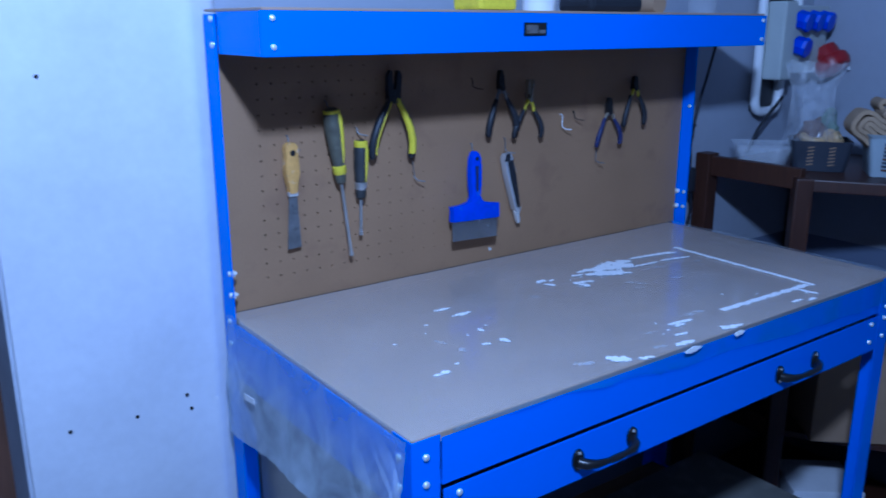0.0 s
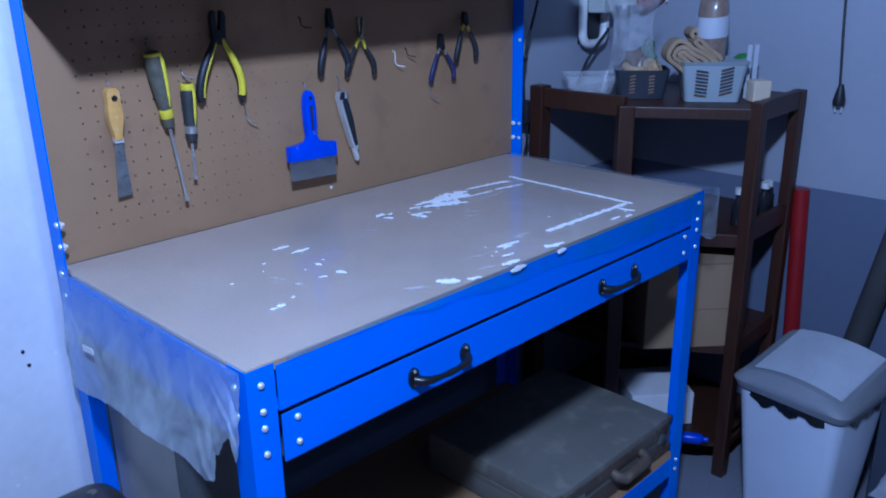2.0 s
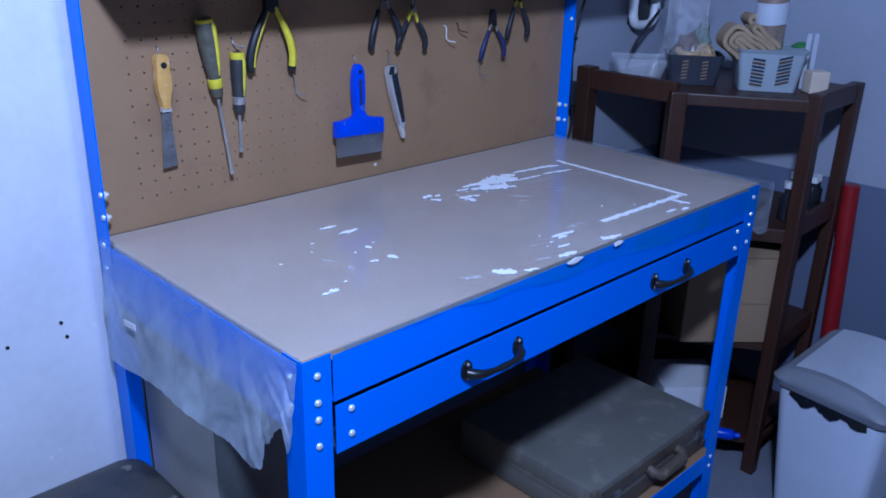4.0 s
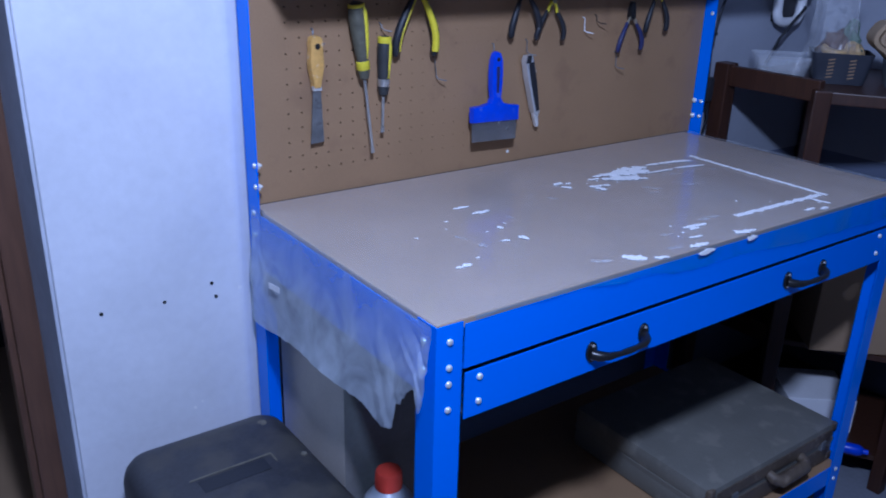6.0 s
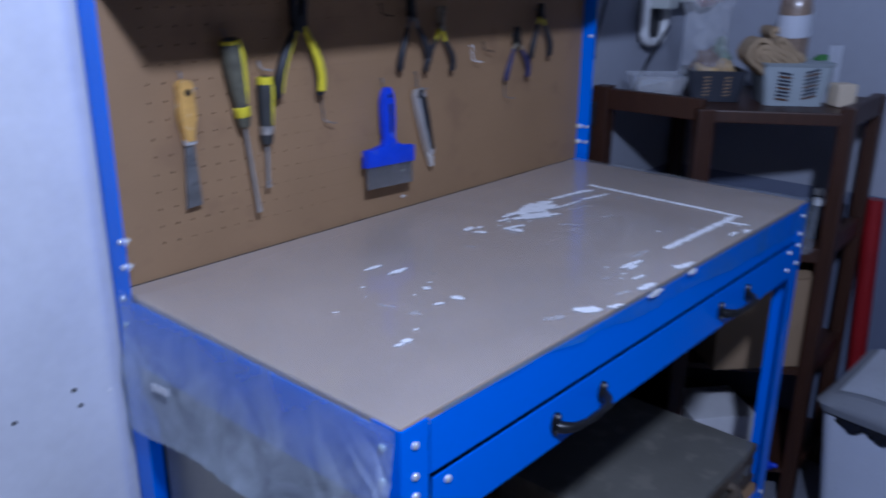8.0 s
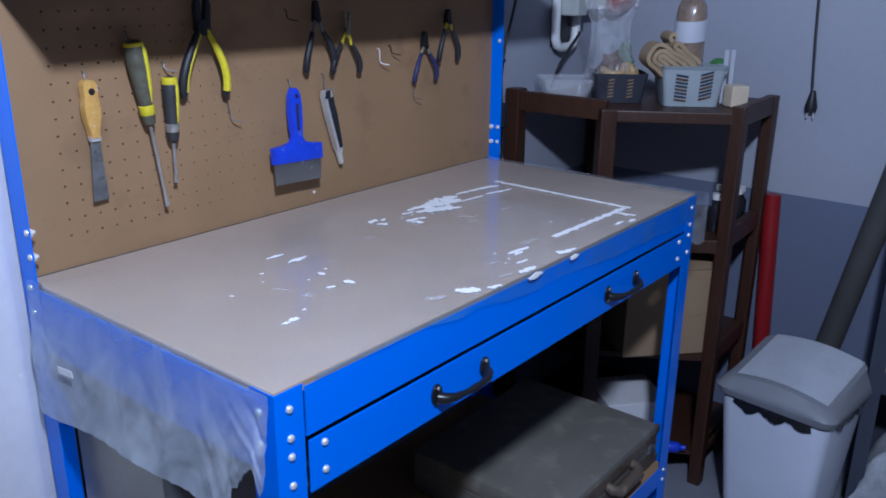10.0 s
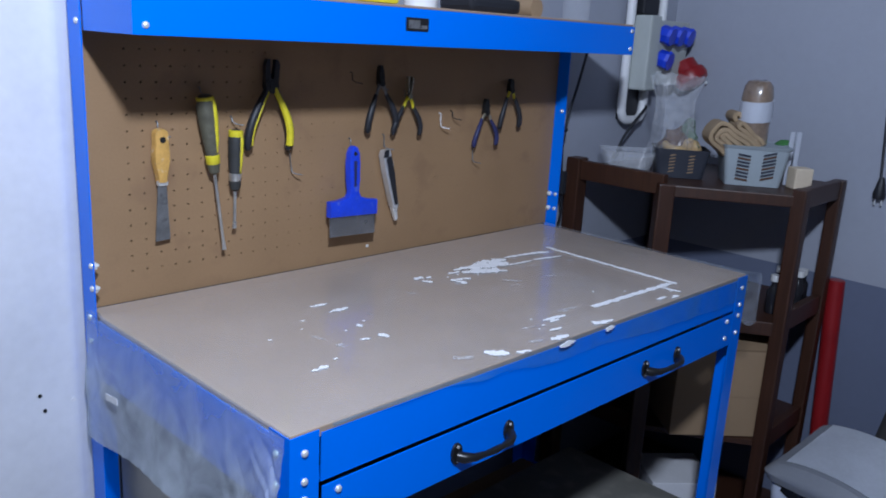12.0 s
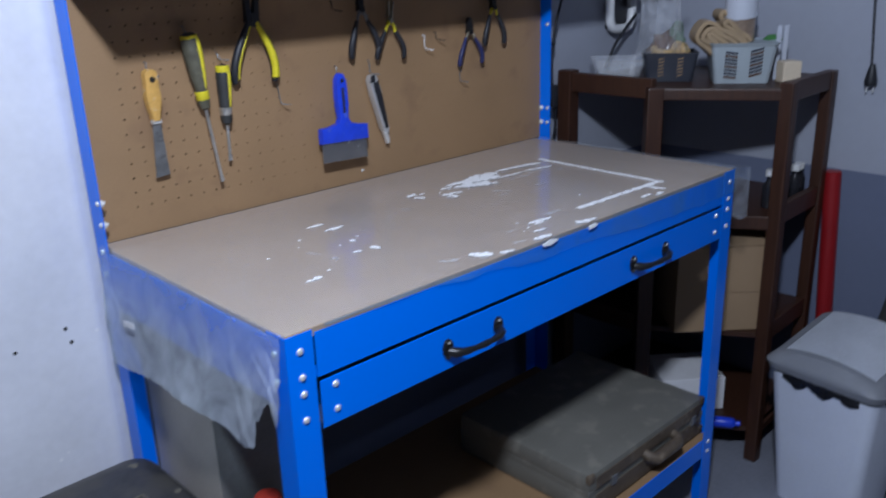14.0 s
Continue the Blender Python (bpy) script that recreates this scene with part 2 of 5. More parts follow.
MILKY = surface("milky_plastic", (0.52, 0.55, 0.62), rough=0.35, vary=0.06, scale=12, bump=0.05)
BOX_GREY = surface("box_grey", (0.44, 0.47, 0.45), rough=0.5, vary=0.05, scale=12, bump=0.05)
CREAM = surface("cream_block", (0.66, 0.56, 0.42), rough=0.7, vary=0.06, scale=12)
FELT = surface("tan_felt", (0.36, 0.265, 0.16), rough=0.95, vary=0.15, scale=20, grain=300, bump=0.5)
BROWN_CAN = surface("brown_wrap", (0.225, 0.165, 0.120), rough=0.3, vary=0.35, scale=26, bump=0.4, coat=0.9)
CLEAR_RIM = clear("clear_plastic_rim", 0.17, rough=0.1, scale=22, spread=0.5, bump=0.2)
CLEAR = clear("clear_plastic", 0.085, rough=0.1, scale=22, spread=0.8, bump=0.4)
BAG = clear("crumpled_bag", 0.14, rough=0.12, scale=18, spread=0.95, bump=1.0)
TUB = surface("charcoal_tub", (0.036, 0.040, 0.054), rough=0.4, vary=0.08, scale=15)
SILVER = surface("silver_bag", (0.36, 0.38, 0.41), rough=0.40, metal=0.1, vary=0.3, scale=14, bump=0.6)
PAPER = surface("white_paper", (0.78, 0.78, 0.80), rough=0.85, vary=0.05, scale=20)
# near-black colour that carries the shade inside holes
HOLE_SHADE = surface("hole_shade_black", (0.01, 0.01, 0.01), rough=0.9, bump=0)


# ---- mesh helpers ----
def box(bm, x0, y0, z0, x1, y1, z1, bevel=0.0):
    made = bmesh.ops.create_cube(bm, size=1.0, matrix=Matrix.Translation(((x0 + x1) / 2, (y0 + y1) / 2, (z0 + z1) / 2)) @ Matrix.Diagonal((x1 - x0, y1 - y0, z1 - z0, 1)))
    if bevel:
        edges = list({e for v in made["verts"] for e in v.link_edges})
        bmesh.ops.bevel(bm, geom=edges, offset=bevel, segments=2, profile=0.6, affect="EDGES")
    return bm


def cyl(bm, a, b, r0, r1=None, seg=16):
    a, b = Vector(a), Vector(b)
    m = Matrix.Translation((a + b) / 2) @ (b - a).to_track_quat("Z", "Y").to_matrix().to_4x4()
    bmesh.ops.create_cone(bm, cap_ends=True, segments=seg, radius1=r0, radius2=r0 if r1 is None else r1, depth=(b - a).length, matrix=m)
    return bm


def tube(bm, points, radius, seg=10):
    """A swept round bar through points; radius is a number or one per point."""
    pts = [Vector(p) for p in points]
    rings, side = [], None
    for i, p in enumerate(pts):
        way = (pts[min(i + 1, len(pts) - 1)] - pts[max(i - 1, 0)]).normalized()
        side = way.orthogonal().normalized() if side is None else (side - way * side.dot(way)).normalized()
        up, r = way.cross(side), radius[i] if isinstance(radius, (list, tuple)) else radius
        rings.append([bm.verts.new(p + r * (math.cos(2 * math.pi * k / seg) * side + math.sin(2 * math.pi * k / seg) * up)) for k in range(seg)])
    for a, b in zip(rings, rings[1:]):
        for k in range(seg):
            bm.faces.new((a[k], a[(k + 1) % seg], b[(k + 1) % seg], b[k]))
    bm.faces.new(rings[0][::-1]), bm.faces.new(rings[-1])
    return bm


def lathe(bm, profile, centre=(0, 0, 0), seg=24):
    """Turned shape from (radius, height) pairs."""
    rings = [[bm.verts.new((centre[0] + r * math.cos(2 * math.pi * k / seg), centre[1] + r * math.sin(2 * math.pi * k / seg), centre[2] + z)) for k in range(seg)] for r, z in profile]
    for a, b in zip(rings, rings[1:]):
        for k in range(seg):
            bm.faces.new((a[k], a[(k + 1) % seg], b[(k + 1) % seg], b[k]))
    bm.faces.new(rings[0][::-1]), bm.faces.new(rings[-1])
    return bm


def plate(bm, outline, y0, y1, bevel=0.0):
    """An outline in x and z, given thickness from y0 to y1."""
    front = [bm.verts.new((x, y0, z)) for x, z in outline]
    back = [bm.verts.new((x, y1, z)) for x, z in outline]
    n = len(outline)
    faces = [bm.faces.new(front), bm.faces.new(back[::-1])] + [bm.faces.new((front[i], back[i], back[(i + 1) % n], front[(i + 1) % n])) for i in range(n)]
    bmesh.ops.recalc_face_normals(bm, faces=faces)
    if bevel:
        bmesh.ops.bevel(bm, geom=[e for e in faces[0].edges], offset=bevel, segments=2, profile=0.6, affect="EDGES")
    return bm


def frustum(bm, half0, half1, z0, z1, wall=0.003, open_top=True, r=0.012, seg=5):
    """A tapered tub with rounded corners and a real wall thickness."""
    def ring(hx, hy, z):
        out = []
        for cx, cy, a0 in ((1, 1, 0), (-1, 1, 90), (-1, -1, 180), (1, -1, 270)):
            for k in range(seg):
                a = radians(a0 + 90 * k / (seg - 1))
                out.append(bm.verts.new((cx * (hx - r) + r * math.cos(a), cy * (hy - r) + r * math.sin(a), z)))
        return out
    rings = [ring(*half0, z0), ring(*half1, z1)]
    if open_top:
        rings += [ring(half1[0] - wall, half1[1] - wall, z1), ring(half0[0] - wall, half0[1] - wall, z0 + wall)]
    n = len(rings[0])
    for a, b in zip(rings, rings[1:]):
        for k in range(n):
            bm.faces.new((a[k], a[(k + 1) % n], b[(k + 1) % n], b[k]))
    bm.faces.new(rings[0][::-1]), bm.faces.new(rings[-1])
    return bm


def link_mesh(name, bm, material, smooth=False):
    bmesh.ops.recalc_face_normals(bm, faces=bm.faces)
    data = bpy.data.meshes.new(name)
    bm.to_mesh(data)
    bm.free()
    data.materials.append(material)
    if smooth:
        data.polygons.foreach_set("use_smooth", [True] * len(data.polygons))
        data.set_sharp_from_angle(angle=radians(40))
    return new(name, data)


def part(name, bm, material, parent, label="", smooth=False):
    ob = link_mesh(name, bm, material, smooth)
    ob.parent = parent
    return tagged(ob, label)


def thing(name, label, category, m=None, group="", kind=""):
    ob = new(name)
    ob.empty_display_size = 0.05
    if m is not None:
        ob.matrix_world = m
    return tagged(ob, label, category, group, kind)


def solid(name, bm, material, label, category="", kind="structure", smooth=False):
    return tagged(link_mesh(name, bm, material, smooth), label, category, "", kind)


def share(ob, m, parent):
    """Another part on the same mesh."""
    twin = new(ob.name.split(".")[0], ob.data)
    twin.parent = parent
    twin.matrix_local = m
    return twin




def wob(*p):
    return noise.noise(Vector(p))


B = bmesh.new

# ---- the room ----
solid("floor", box(B(), -2.3, -3.3, -0.1, 1.95, 0.5, 0.0), FLOOR, "blue-grey painted concrete floor", "floor")
solid("ceiling", box(B(), -2.3, -3.3, 2.4, 1.95, 2.6, 2.5), UNSEEN_DARK, "unseen ceiling kept dark to damp bounced light", "ceiling")
solid("wall_back", box(B(), 0.033, 0.05, 0.0, 1.92, 0.33, 2.4), PAINT, "light grey wall with blue-grey painted lower half", "wall")
solid("wall_right", box(B(), 1.79, -3.3, 0.0, 1.92, 0.05, 2.4), PAINT, "light grey wall with blue-grey painted lower half", "wall")
solid("wall_front", box(B(), -2.2, -3.3, 0.0, 1.79, -3.2, 2.4), UNSEEN_DARK, "unseen wall kept dark to damp bounced light", "wall")
solid("wall_left", box(B(), -2.3, -3.3, 0.0, -2.2, 2.6, 2.4), UNSEEN_DARK, "unseen wall kept dark to damp bounced light", "wall")


def pillar():
    """White plastered wall end whose right corner is rounded off."""
    bm = B()
    outline = [(-0.325, 0.33), (-0.325, 0.0245), (-0.3235, 0.023)]
    outline += [(x, 0.023 + 0.0012 * math.sin(9 * x)) for x in (-0.30, -0.28, -0.26, -0.24, -0.22, -0.2, -0.18, -0.16, -0.14, -0.12, -0.10, -0.08, -0.06)]
    outline += [(-0.044, 0.0224), (-0.034, 0.0212), (-0.026, 0.0194), (-0.019, 0.0182), (-0.012, 0.0196), (-0.004, 0.0232)]
    outline += [(0.008 + 0.024 * math.sin(radians(a)), 0.049 - 0.024 * math.cos(radians(a))) for a in range(15, 91, 15)] + [(0.032, 0.33)]
    # the plaster is uneven: its face swells and dips by a millimetre
    rows = [[bm.verts.new((x, y + (0.0011 * wob(x * 9, 0.08 * k * 5, 2) if y < 0.03 else 0.0), 0.08 * k)) for x, y in outline] for k in range(31)]
    n = len(outline)
    for low, high in zip(rows, rows[1:]):
        for k in range(n):
            bm.faces.new((low[k], low[(k + 1) % n], high[(k + 1) % n], high[k]))
    bm.faces.new(rows[0][::-1]), bm.faces.new(rows[-1])
    return bm


wall_end = solid("wall_pillar", pillar(), PILLAR, "white plastered wall end with rounded corner and empty screw holes", "wall", smooth=True)
# flat black discs paint in the shade of the screw holes
for x, z, r in ((-0.262, 0.748, 0.0032), (-0.158, 0.744, 0.0032), (-0.067, 0.733, 0.003), (-0.073, 0.760, 0.003), (-0.247, 1.301, 0.003)):
    bm = B()
    cyl(bm, (x, 0.0206, z), (x, 0.030, z), r, seg=10)
    part("screw_hole", bm, HOLE_SHADE, wall_end, "empty screw hole, its shade a flat black disc")
for x, y, z, r in ((-0.022, 0.0182, 0.741, 0.0034), (-0.122, 0.0214, 0.522, 0.003), (-0.108, 0.0214, 0.531, 0.002)):
    bm = B()
    cyl(bm, (x, y, z), (x, 0.030, z), r, r * 1.2, seg=9)
    part("filled_hole", bm, PAPER, wall_end, "screw hole filled with white filler")
# thin slab over the wall end's side, greyed for the shade there
solid("door_reveal", box(B(), -0.331, 0.027, 0.0, -0.3255, 0.20, 2.05), REVEAL_SHADE, "plaster reveal of the door opening, greyed to paint in its shade", "wall")
solid("wall_door", box(B(), -2.2, 0.023, 0.0, -1.25, 0.33, 2.4), WALL, "white plastered wall beside the door", "wall")
solid("wall_lintel", box(B(), -1.25, 0.023, 2.05, -0.325, 0.33, 2.4), WALL, "white plastered wall over the door", "wall")
frame_1 = thing("door_frame", "brown varnished wooden door frame", "door frame", kind="structure")
bm = box(B(), -0.372, 0.203, 0.0, -0.327, 0.27, 2.05, 0.004)
box(bm, -0.384, 0.222, 0.0, -0.370, 0.27, 2.05, 0.003)
part("jamb", bm, JAMB_WOOD, frame_1)
part("jamb", box(B(), -1.26, 0.203, 0.0, -1.205, 0.27, 2.05, 0.004), JAMB_WOOD, frame_1)
part("strike_plate", box(B(), -0.376, 0.206, 0.91, -0.371, 0.219, 1.0, 0.001), IRON, frame_1, "dark metal strike plate")
solid("floor_hall", box(B(), -2.2, 0.5, -0.1, 1.0, 2.6, 0.002), CARD, "tan floor of the room behind the door", "floor")
solid("wall_hall", box(B(), -2.2, 1.55, 0.0, 1.0, 1.65, 2.4), two_tone("hall_paint", (0.34, 0.36, 0.42), (0.035, 0.035, 0.045), 0.95), "grey wall with dark lower half behind the door", "wall")

# ---- workbench ----
W, FRONT, TOP = 1.155, -0.557, 0.8975
UP = 1.176  # width of the upper frame
bench = thing("workbench", "blue steel workbench with brown pegboard, upper shelf and worktop", "workbench")


def angle_post(x, inward, y0, y1, z0, z1, back):
    """An L-shaped steel post: a side flange and a flange across."""
    bm = B()
    t = 0.002
    xs = sorted((x, x + inward * t))
    box(bm, xs[0], y0, z0, xs[1], y1, z1)
    xs = sorted((x + inward * t, x + inward * 0.042))
    if back:
        box(bm, xs[0], y1 - t, z0, xs[1], y1, z1)
    else:
        box(bm, xs[0], y0, z0, xs[1], y0 + t, z1)
    return bm


for x, inward in ((0.0, 1), (UP, -1)):
    part("rear_post", angle_post(x, inward, -0.032, 0.012, 0.0, 1.388, True), BLUE, bench)
for x, inward in ((0.0, 1), (W, -1)):
    part("front_leg", angle_post(x, inward, FRONT, FRONT + 0.042, 0.0, TOP - 0.002, False), BLUE, bench)
bm = box(B(), 0.046, FRONT + 0.001, 0.826, W - 0.046, FRONT + 0.003, TOP - 0.0075)
box(bm, 0.046, FRONT + 0.003, 0.826, W - 0.046, FRONT + 0.03, 0.828)
part("front_rail", bm, BLUE, bench)
for x, top in ((0.0002, TOP - 0.009), (W - 0.0045, TOP - 0.0132)):
    part("side_rail", box(B(), x, FRONT + 0.044, 0.79, x + 0.002, -0.038, top), BLUE, bench)
    part("lower_side_rail", box(B(), x, FRONT + 0.044, 0.195, x + 0.002, -0.038, 0.245), BLUE, bench)
part("back_rail", box(B(), 0.045, 0.006, 0.806, W - 0.045, 0.008, 0.884), BLUE, bench)
bm = box(B(), 0.044, FRONT + 0.001, 0.195, W - 0.044, FRONT + 0.003, 0.243)
box(bm, 0.044, FRONT + 0.003, 0.195, W - 0.044, FRONT + 0.03, 0.197)
part("lower_rail", bm, BLUE, bench)
part("lower_shelf", box(B(), 0.006, FRONT + 0.006, 0.226, W - 0.006, -0.01, 0.238, 0.001), HARDBOARD, bench, "bare fibreboard lower shelf")
bm = box(B(), 0.0028, -0.5535, TOP - 0.013, W - 0.001, -0.0405, TOP, 0.0012)
box(bm, 0.006, -0.0405, TOP - 0.013, W - 0.006, -0.004, TOP)
part("worktop", bm, WORKTOP, bench, "brown fibreboard worktop")
# separate brown strip, toned to put the edge's shading into its colour
part("worktop_edge", box(B(), 0.004, -0.5547, TOP - 0.0125, W - 0.002, -0.5537, TOP - 0.0008, 0.0003), EDGE_SHADE, bench, "brown board edge, its shading set in the tone")


def pegboard():
    """Hardboard with round holes on a one-inch grid."""
    bm = B()
    pitch, r, seg = 0.0254, 0.0016, 8
    x0, z0, cols, rows = 0.077, 0.948, 42, 17
    left, right, low, high = x0 - pitch / 2, x0 + (cols - 0.5) * pitch, z0 - pitch / 2, z0 + (rows - 0.5) * pitch
    for i in range(cols):
        for j in range(rows):
            cx, cz, h = x0 + i * pitch, z0 + j * pitch, pitch / 2
            corner = [(cx + h, cz), (cx + h, cz + h), (cx, cz + h), (cx - h, cz + h), (cx - h, cz), (cx - h, cz - h), (cx, cz - h), (cx + h, cz - h)]
            # holes are drawn smaller towards the right, where they fade from sight
            r = 0.0019 - 0.0011 * min(1, max(0, (cx - 0.18) / 0.30)) + 0.0003 * wob(i * 0.9, j * 0.9, 0)
            rim = [(cx + r * math.cos(2 * math.pi * k / seg), cz + r * math.sin(2 * math.pi * k / seg)) for k in range(seg)]
            outer = [bm.verts.new((x, 0.0, z)) for x, z in corner]
            inner = [bm.verts.new((x, 0.0, z)) for x, z in rim]
            deep = [bm.verts.new((x, 0.004, z)) for x, z in rim]
            for k in range(seg):
                n = (k + 1) % seg
                bm.faces.new((outer[k], outer[n], inner[n], inner[k]))
                bm.faces.new((inner[k], inner[n], deep[n], deep[k]))
    bmesh.ops.remove_doubles(bm, verts=bm.verts, dist=0.00005)
    for xa, za, xb, zb in ((0.003, TOP, left, 1.376), (right, TOP, UP - 0.003, 1.376), (left, TOP, right, low), (left, high, right, 1.376)):
        bm.faces.new([bm.verts.new((x, 0.0, z)) for x, z in ((xa, za), (xb, za), (xb, zb), (xa, zb))])
    return bm


peg = part("pegboard", pegboard(), HARDBOARD, bench, "brown perforated hardboard back panel")
# black sheet added to stand for the shaded gap behind the holes
part("hole_shade_sheet", box(B(), 0.003, 0.0042, TOP - 0.02, UP - 0.003, 0.0058, 1.376), HOLE_SHADE, bench)
# upper shelf
part("shelf_front", box(B(), -0.001, -0.2015, 1.329, UP + 0.003, -0.1985, 1.391, 0.001), BLUE, bench)
for x in (0.0022, UP - 0.0042):
    part("shelf_side", box(B(), x, -0.198, 1.329, x + 0.002, -0.037, 1.391), BLUE, bench)
part("shelf_board", box(B(), 0.002, -0.1995, 1.3912, UP - 0.002, 0.012, 1.3955, 0.001), MDF, bench, "brown fibreboard shelf board")
bm = box(B(), 0.476, -0.2035, 1.354, 0.528, -0.2015, 1.376, 0.0006)
plate_1 = part("name_plate", bm, IRON, bench, "small grey maker's plate")
bm = box(B(), 0.481, -0.2042, 1.358, 0.507, -0.2033, 1.372)
box(bm, 0.510, -0.2042, 1.358, 0.524, -0.2033, 1.364)
part("plate_bar", bm, BLADE, plate_1)
# drawer with two bow handles
drawer = part("drawer", box(B(), 0.047, FRONT - 0.001, 0.750, W - 0.045, FRONT + 0.001, 0.8200, 0.0006), BLUE, bench, "closed blue drawer front")
box_bm = box(B(), 0.05, FRONT + 0.004, 0.752, W - 0.05, -0.10, 0.756)
part("drawer_tray", box_bm, RACK, drawer)


def bow_handle(x):
    """A cast pull: tall oval feet and a bar that swells towards them."""
    bm = B()
    y = FRONT - 0.001
    pts = [(x - 0.056, y - 0.004, 0.781), (x - 0.050, y - 0.013, 0.780), (x - 0.038, y - 0.021, 0.780), (x - 0.018, y - 0.024, 0.780), (x, y - 0.025, 0.780), (x + 0.018, y - 0.024, 0.780), (x + 0.038, y - 0.021, 0.780), (x + 0.050, y - 0.013, 0.780), (x + 0.056, y - 0.004, 0.781)]
    tube(bm, pts, [0.0080, 0.0080, 0.0062, 0.0044, 0.0056, 0.0044, 0.0062, 0.0080, 0.0080], 12)
    for side in (-1, 1):
        foot = [(x + side * 0.056 + 0.0105 * math.cos(2 * math.pi * k / 16), 0.784 + 0.0165 * math.sin(2 * math.pi * k / 16)) for k in range(16)]
        plate(bm, foot, y - 0.004, y, 0.0012)
    return bm


for x in (0.335, 0.828):
    grip = part("handle", bow_handle(x), IRON, drawer, "black bow handle", smooth=True)
for x in (0.335, 0.828):
    for side in (-1, 1):
        for dz in (-0.011, 0.011):
            part("handle_screw", cyl(B(), (x + side * 0.056, FRONT - 0.0064, 0.784 + dz), (x + side * 0.056, FRONT - 0.0046, 0.784 + dz), 0.0025, seg=8), STEEL, drawer)
bolt_bm = lathe(B(), [(0.0, 0.0), (0.0050, 0.0), (0.0048, 0.0016), (0.0038, 0.0029), (0.002, 0.0036), (0.0003, 0.0038)], seg=12)
bolt_1 = part("bolt", bolt_bm, BOLT, bench, smooth=True)
TO_FRONT, TO_LEFT, TO_RIGHT = pose(0, 0, 0, 90, 0, 0), pose(0, 0, 0, 0, -90, 0), pose(0, 0, 0, 0, 90, 0)
bolt_1.matrix_local = pose(0.021, FRONT, 0.872) @ TO_FRONT
for z in (0.835, 0.811, 0.773):
    share(bolt_1, pose(0.021, FRONT, z) @ TO_FRONT, bench)
for z in (0.872, 0.835, 0.811, 0.773):
    share(bolt_1, pose(W - 0.021, FRONT, z) @ TO_FRONT, bench)
for x in (0.071, W - 0.072):
    for z in (0.808, 0.771):
        share(bolt_1, pose(x, FRONT - 0.001, z) @ TO_FRONT, bench)
for z in (0.868, 0.828):
    share(bolt_1, pose(0.0, -0.531, z) @ TO_LEFT, bench)
    share(bolt_1, pose(0.0, -0.012, z + 0.02) @ TO_LEFT, bench)
for z in (0.975, 0.938):
    share(bolt_1, pose(0.0, -0.026, z) @ TO_LEFT, bench)
    share(bolt_1, pose(UP - 0.002, -0.024, z) @ TO_LEFT, bench)
share(bolt_1, pose(UP - 0.002, -0.022, 1.184) @ TO_LEFT, bench)
for z in (1.381, 1.342):
    share(bolt_1, pose(0.017, -0.2015, z) @ TO_FRONT, bench)
    share(bolt_1, pose(UP - 0.010, -0.2015, z) @ TO_FRONT, bench)
    share(bolt_1, pose(0.0, -0.02, z) @ TO_LEFT, bench)
for z in (0.232, 0.206):
    share(bolt_1, pose(0.021, FRONT, z) @ TO_FRONT, bench)
    share(bolt_1, pose(W - 0.021, FRONT, z) @ TO_FRONT, bench)
nut_bm = cyl(B(), (0, 0, 0), (0, 0, 0.004), 0.0062, seg=6)
cyl(nut_bm, (0, 0, 0.004), (0, 0, 0.008), 0.0028, seg=8)
nut_1 = part("nut", nut_bm, GLINT_ZINC, bench)
nut_1.matrix_local = pose(0.0022, -0.028, 0.975) @ TO_RIGHT
share(nut_1, pose(0.0022, -0.028, 0.938) @ TO_RIGHT, bench)
for z in (0.975, 0.938):
    share(nut_1, pose(UP - 0.0022, -0.006, z) @ TO_LEFT, bench)

# ---- plastic film on the worktop ----
film = thing("plastic_film", "hazy clear plastic film spread over the worktop and hanging down", "plastic film")


def sheet(rows):
    """A grid surface from rows of points."""
    bm = B()
    verts = [[bm.verts.new(p) for p in row] for row in rows]
    for a, b in zip(verts, verts[1:]):
        for k in range(len(a) - 1):
            bm.faces.new((a[k], a[k + 1], b[k + 1], b[k]))
    return bm


rows = []
for j in range(51):
    row = []
    for i in range(131):
        x, y = -0.003 + 1.161 * i / 130, -0.5545 + 0.550 * j / 50
        # the sheet lies flat but for soft wrinkles towards the right end
        loose = min(1, max(0, (x - 0.985) / 0.10))
        row.append((x, y, TOP + 0.0012 + 0.0003 * wob(x * 15, y * 14, 0) + loose * (0.0020 + 0.0030 * wob(x * 55 + y * 9, y * 7, 4))))
    rows.append(row)
part("flat_sheet", sheet(rows), FILM_TOP, film, smooth=True)


def left_drop(y):
    """How far the film hangs on the bench's left side, with a torn corner near the front."""
    knots = ((-0.012, 0.211), (-0.16, 0.194), (-0.30, 0.184), (-0.40, 0.184), (-0.452, 0.196), (-0.478, 0.186), (-0.490, 0.142), (-0.507, 0.128), (-0.520, 0.104), (-0.536, 0.094), (-0.541, 0.122), (-0.548, 0.124), (-0.560, 0.088))
    for (a, da), (b, db) in zip(knots, knots[1:]):
        if y >= b:
            torn = 0.007 if y < -0.455 else 0.0012
            return da + (db - da) * (a - y) / (a - b) + torn * wob(y * 190, 2.0, 0) + 0.6 * torn * wob(y * 420, 5.0, 0)
    return 0.088


rows = []
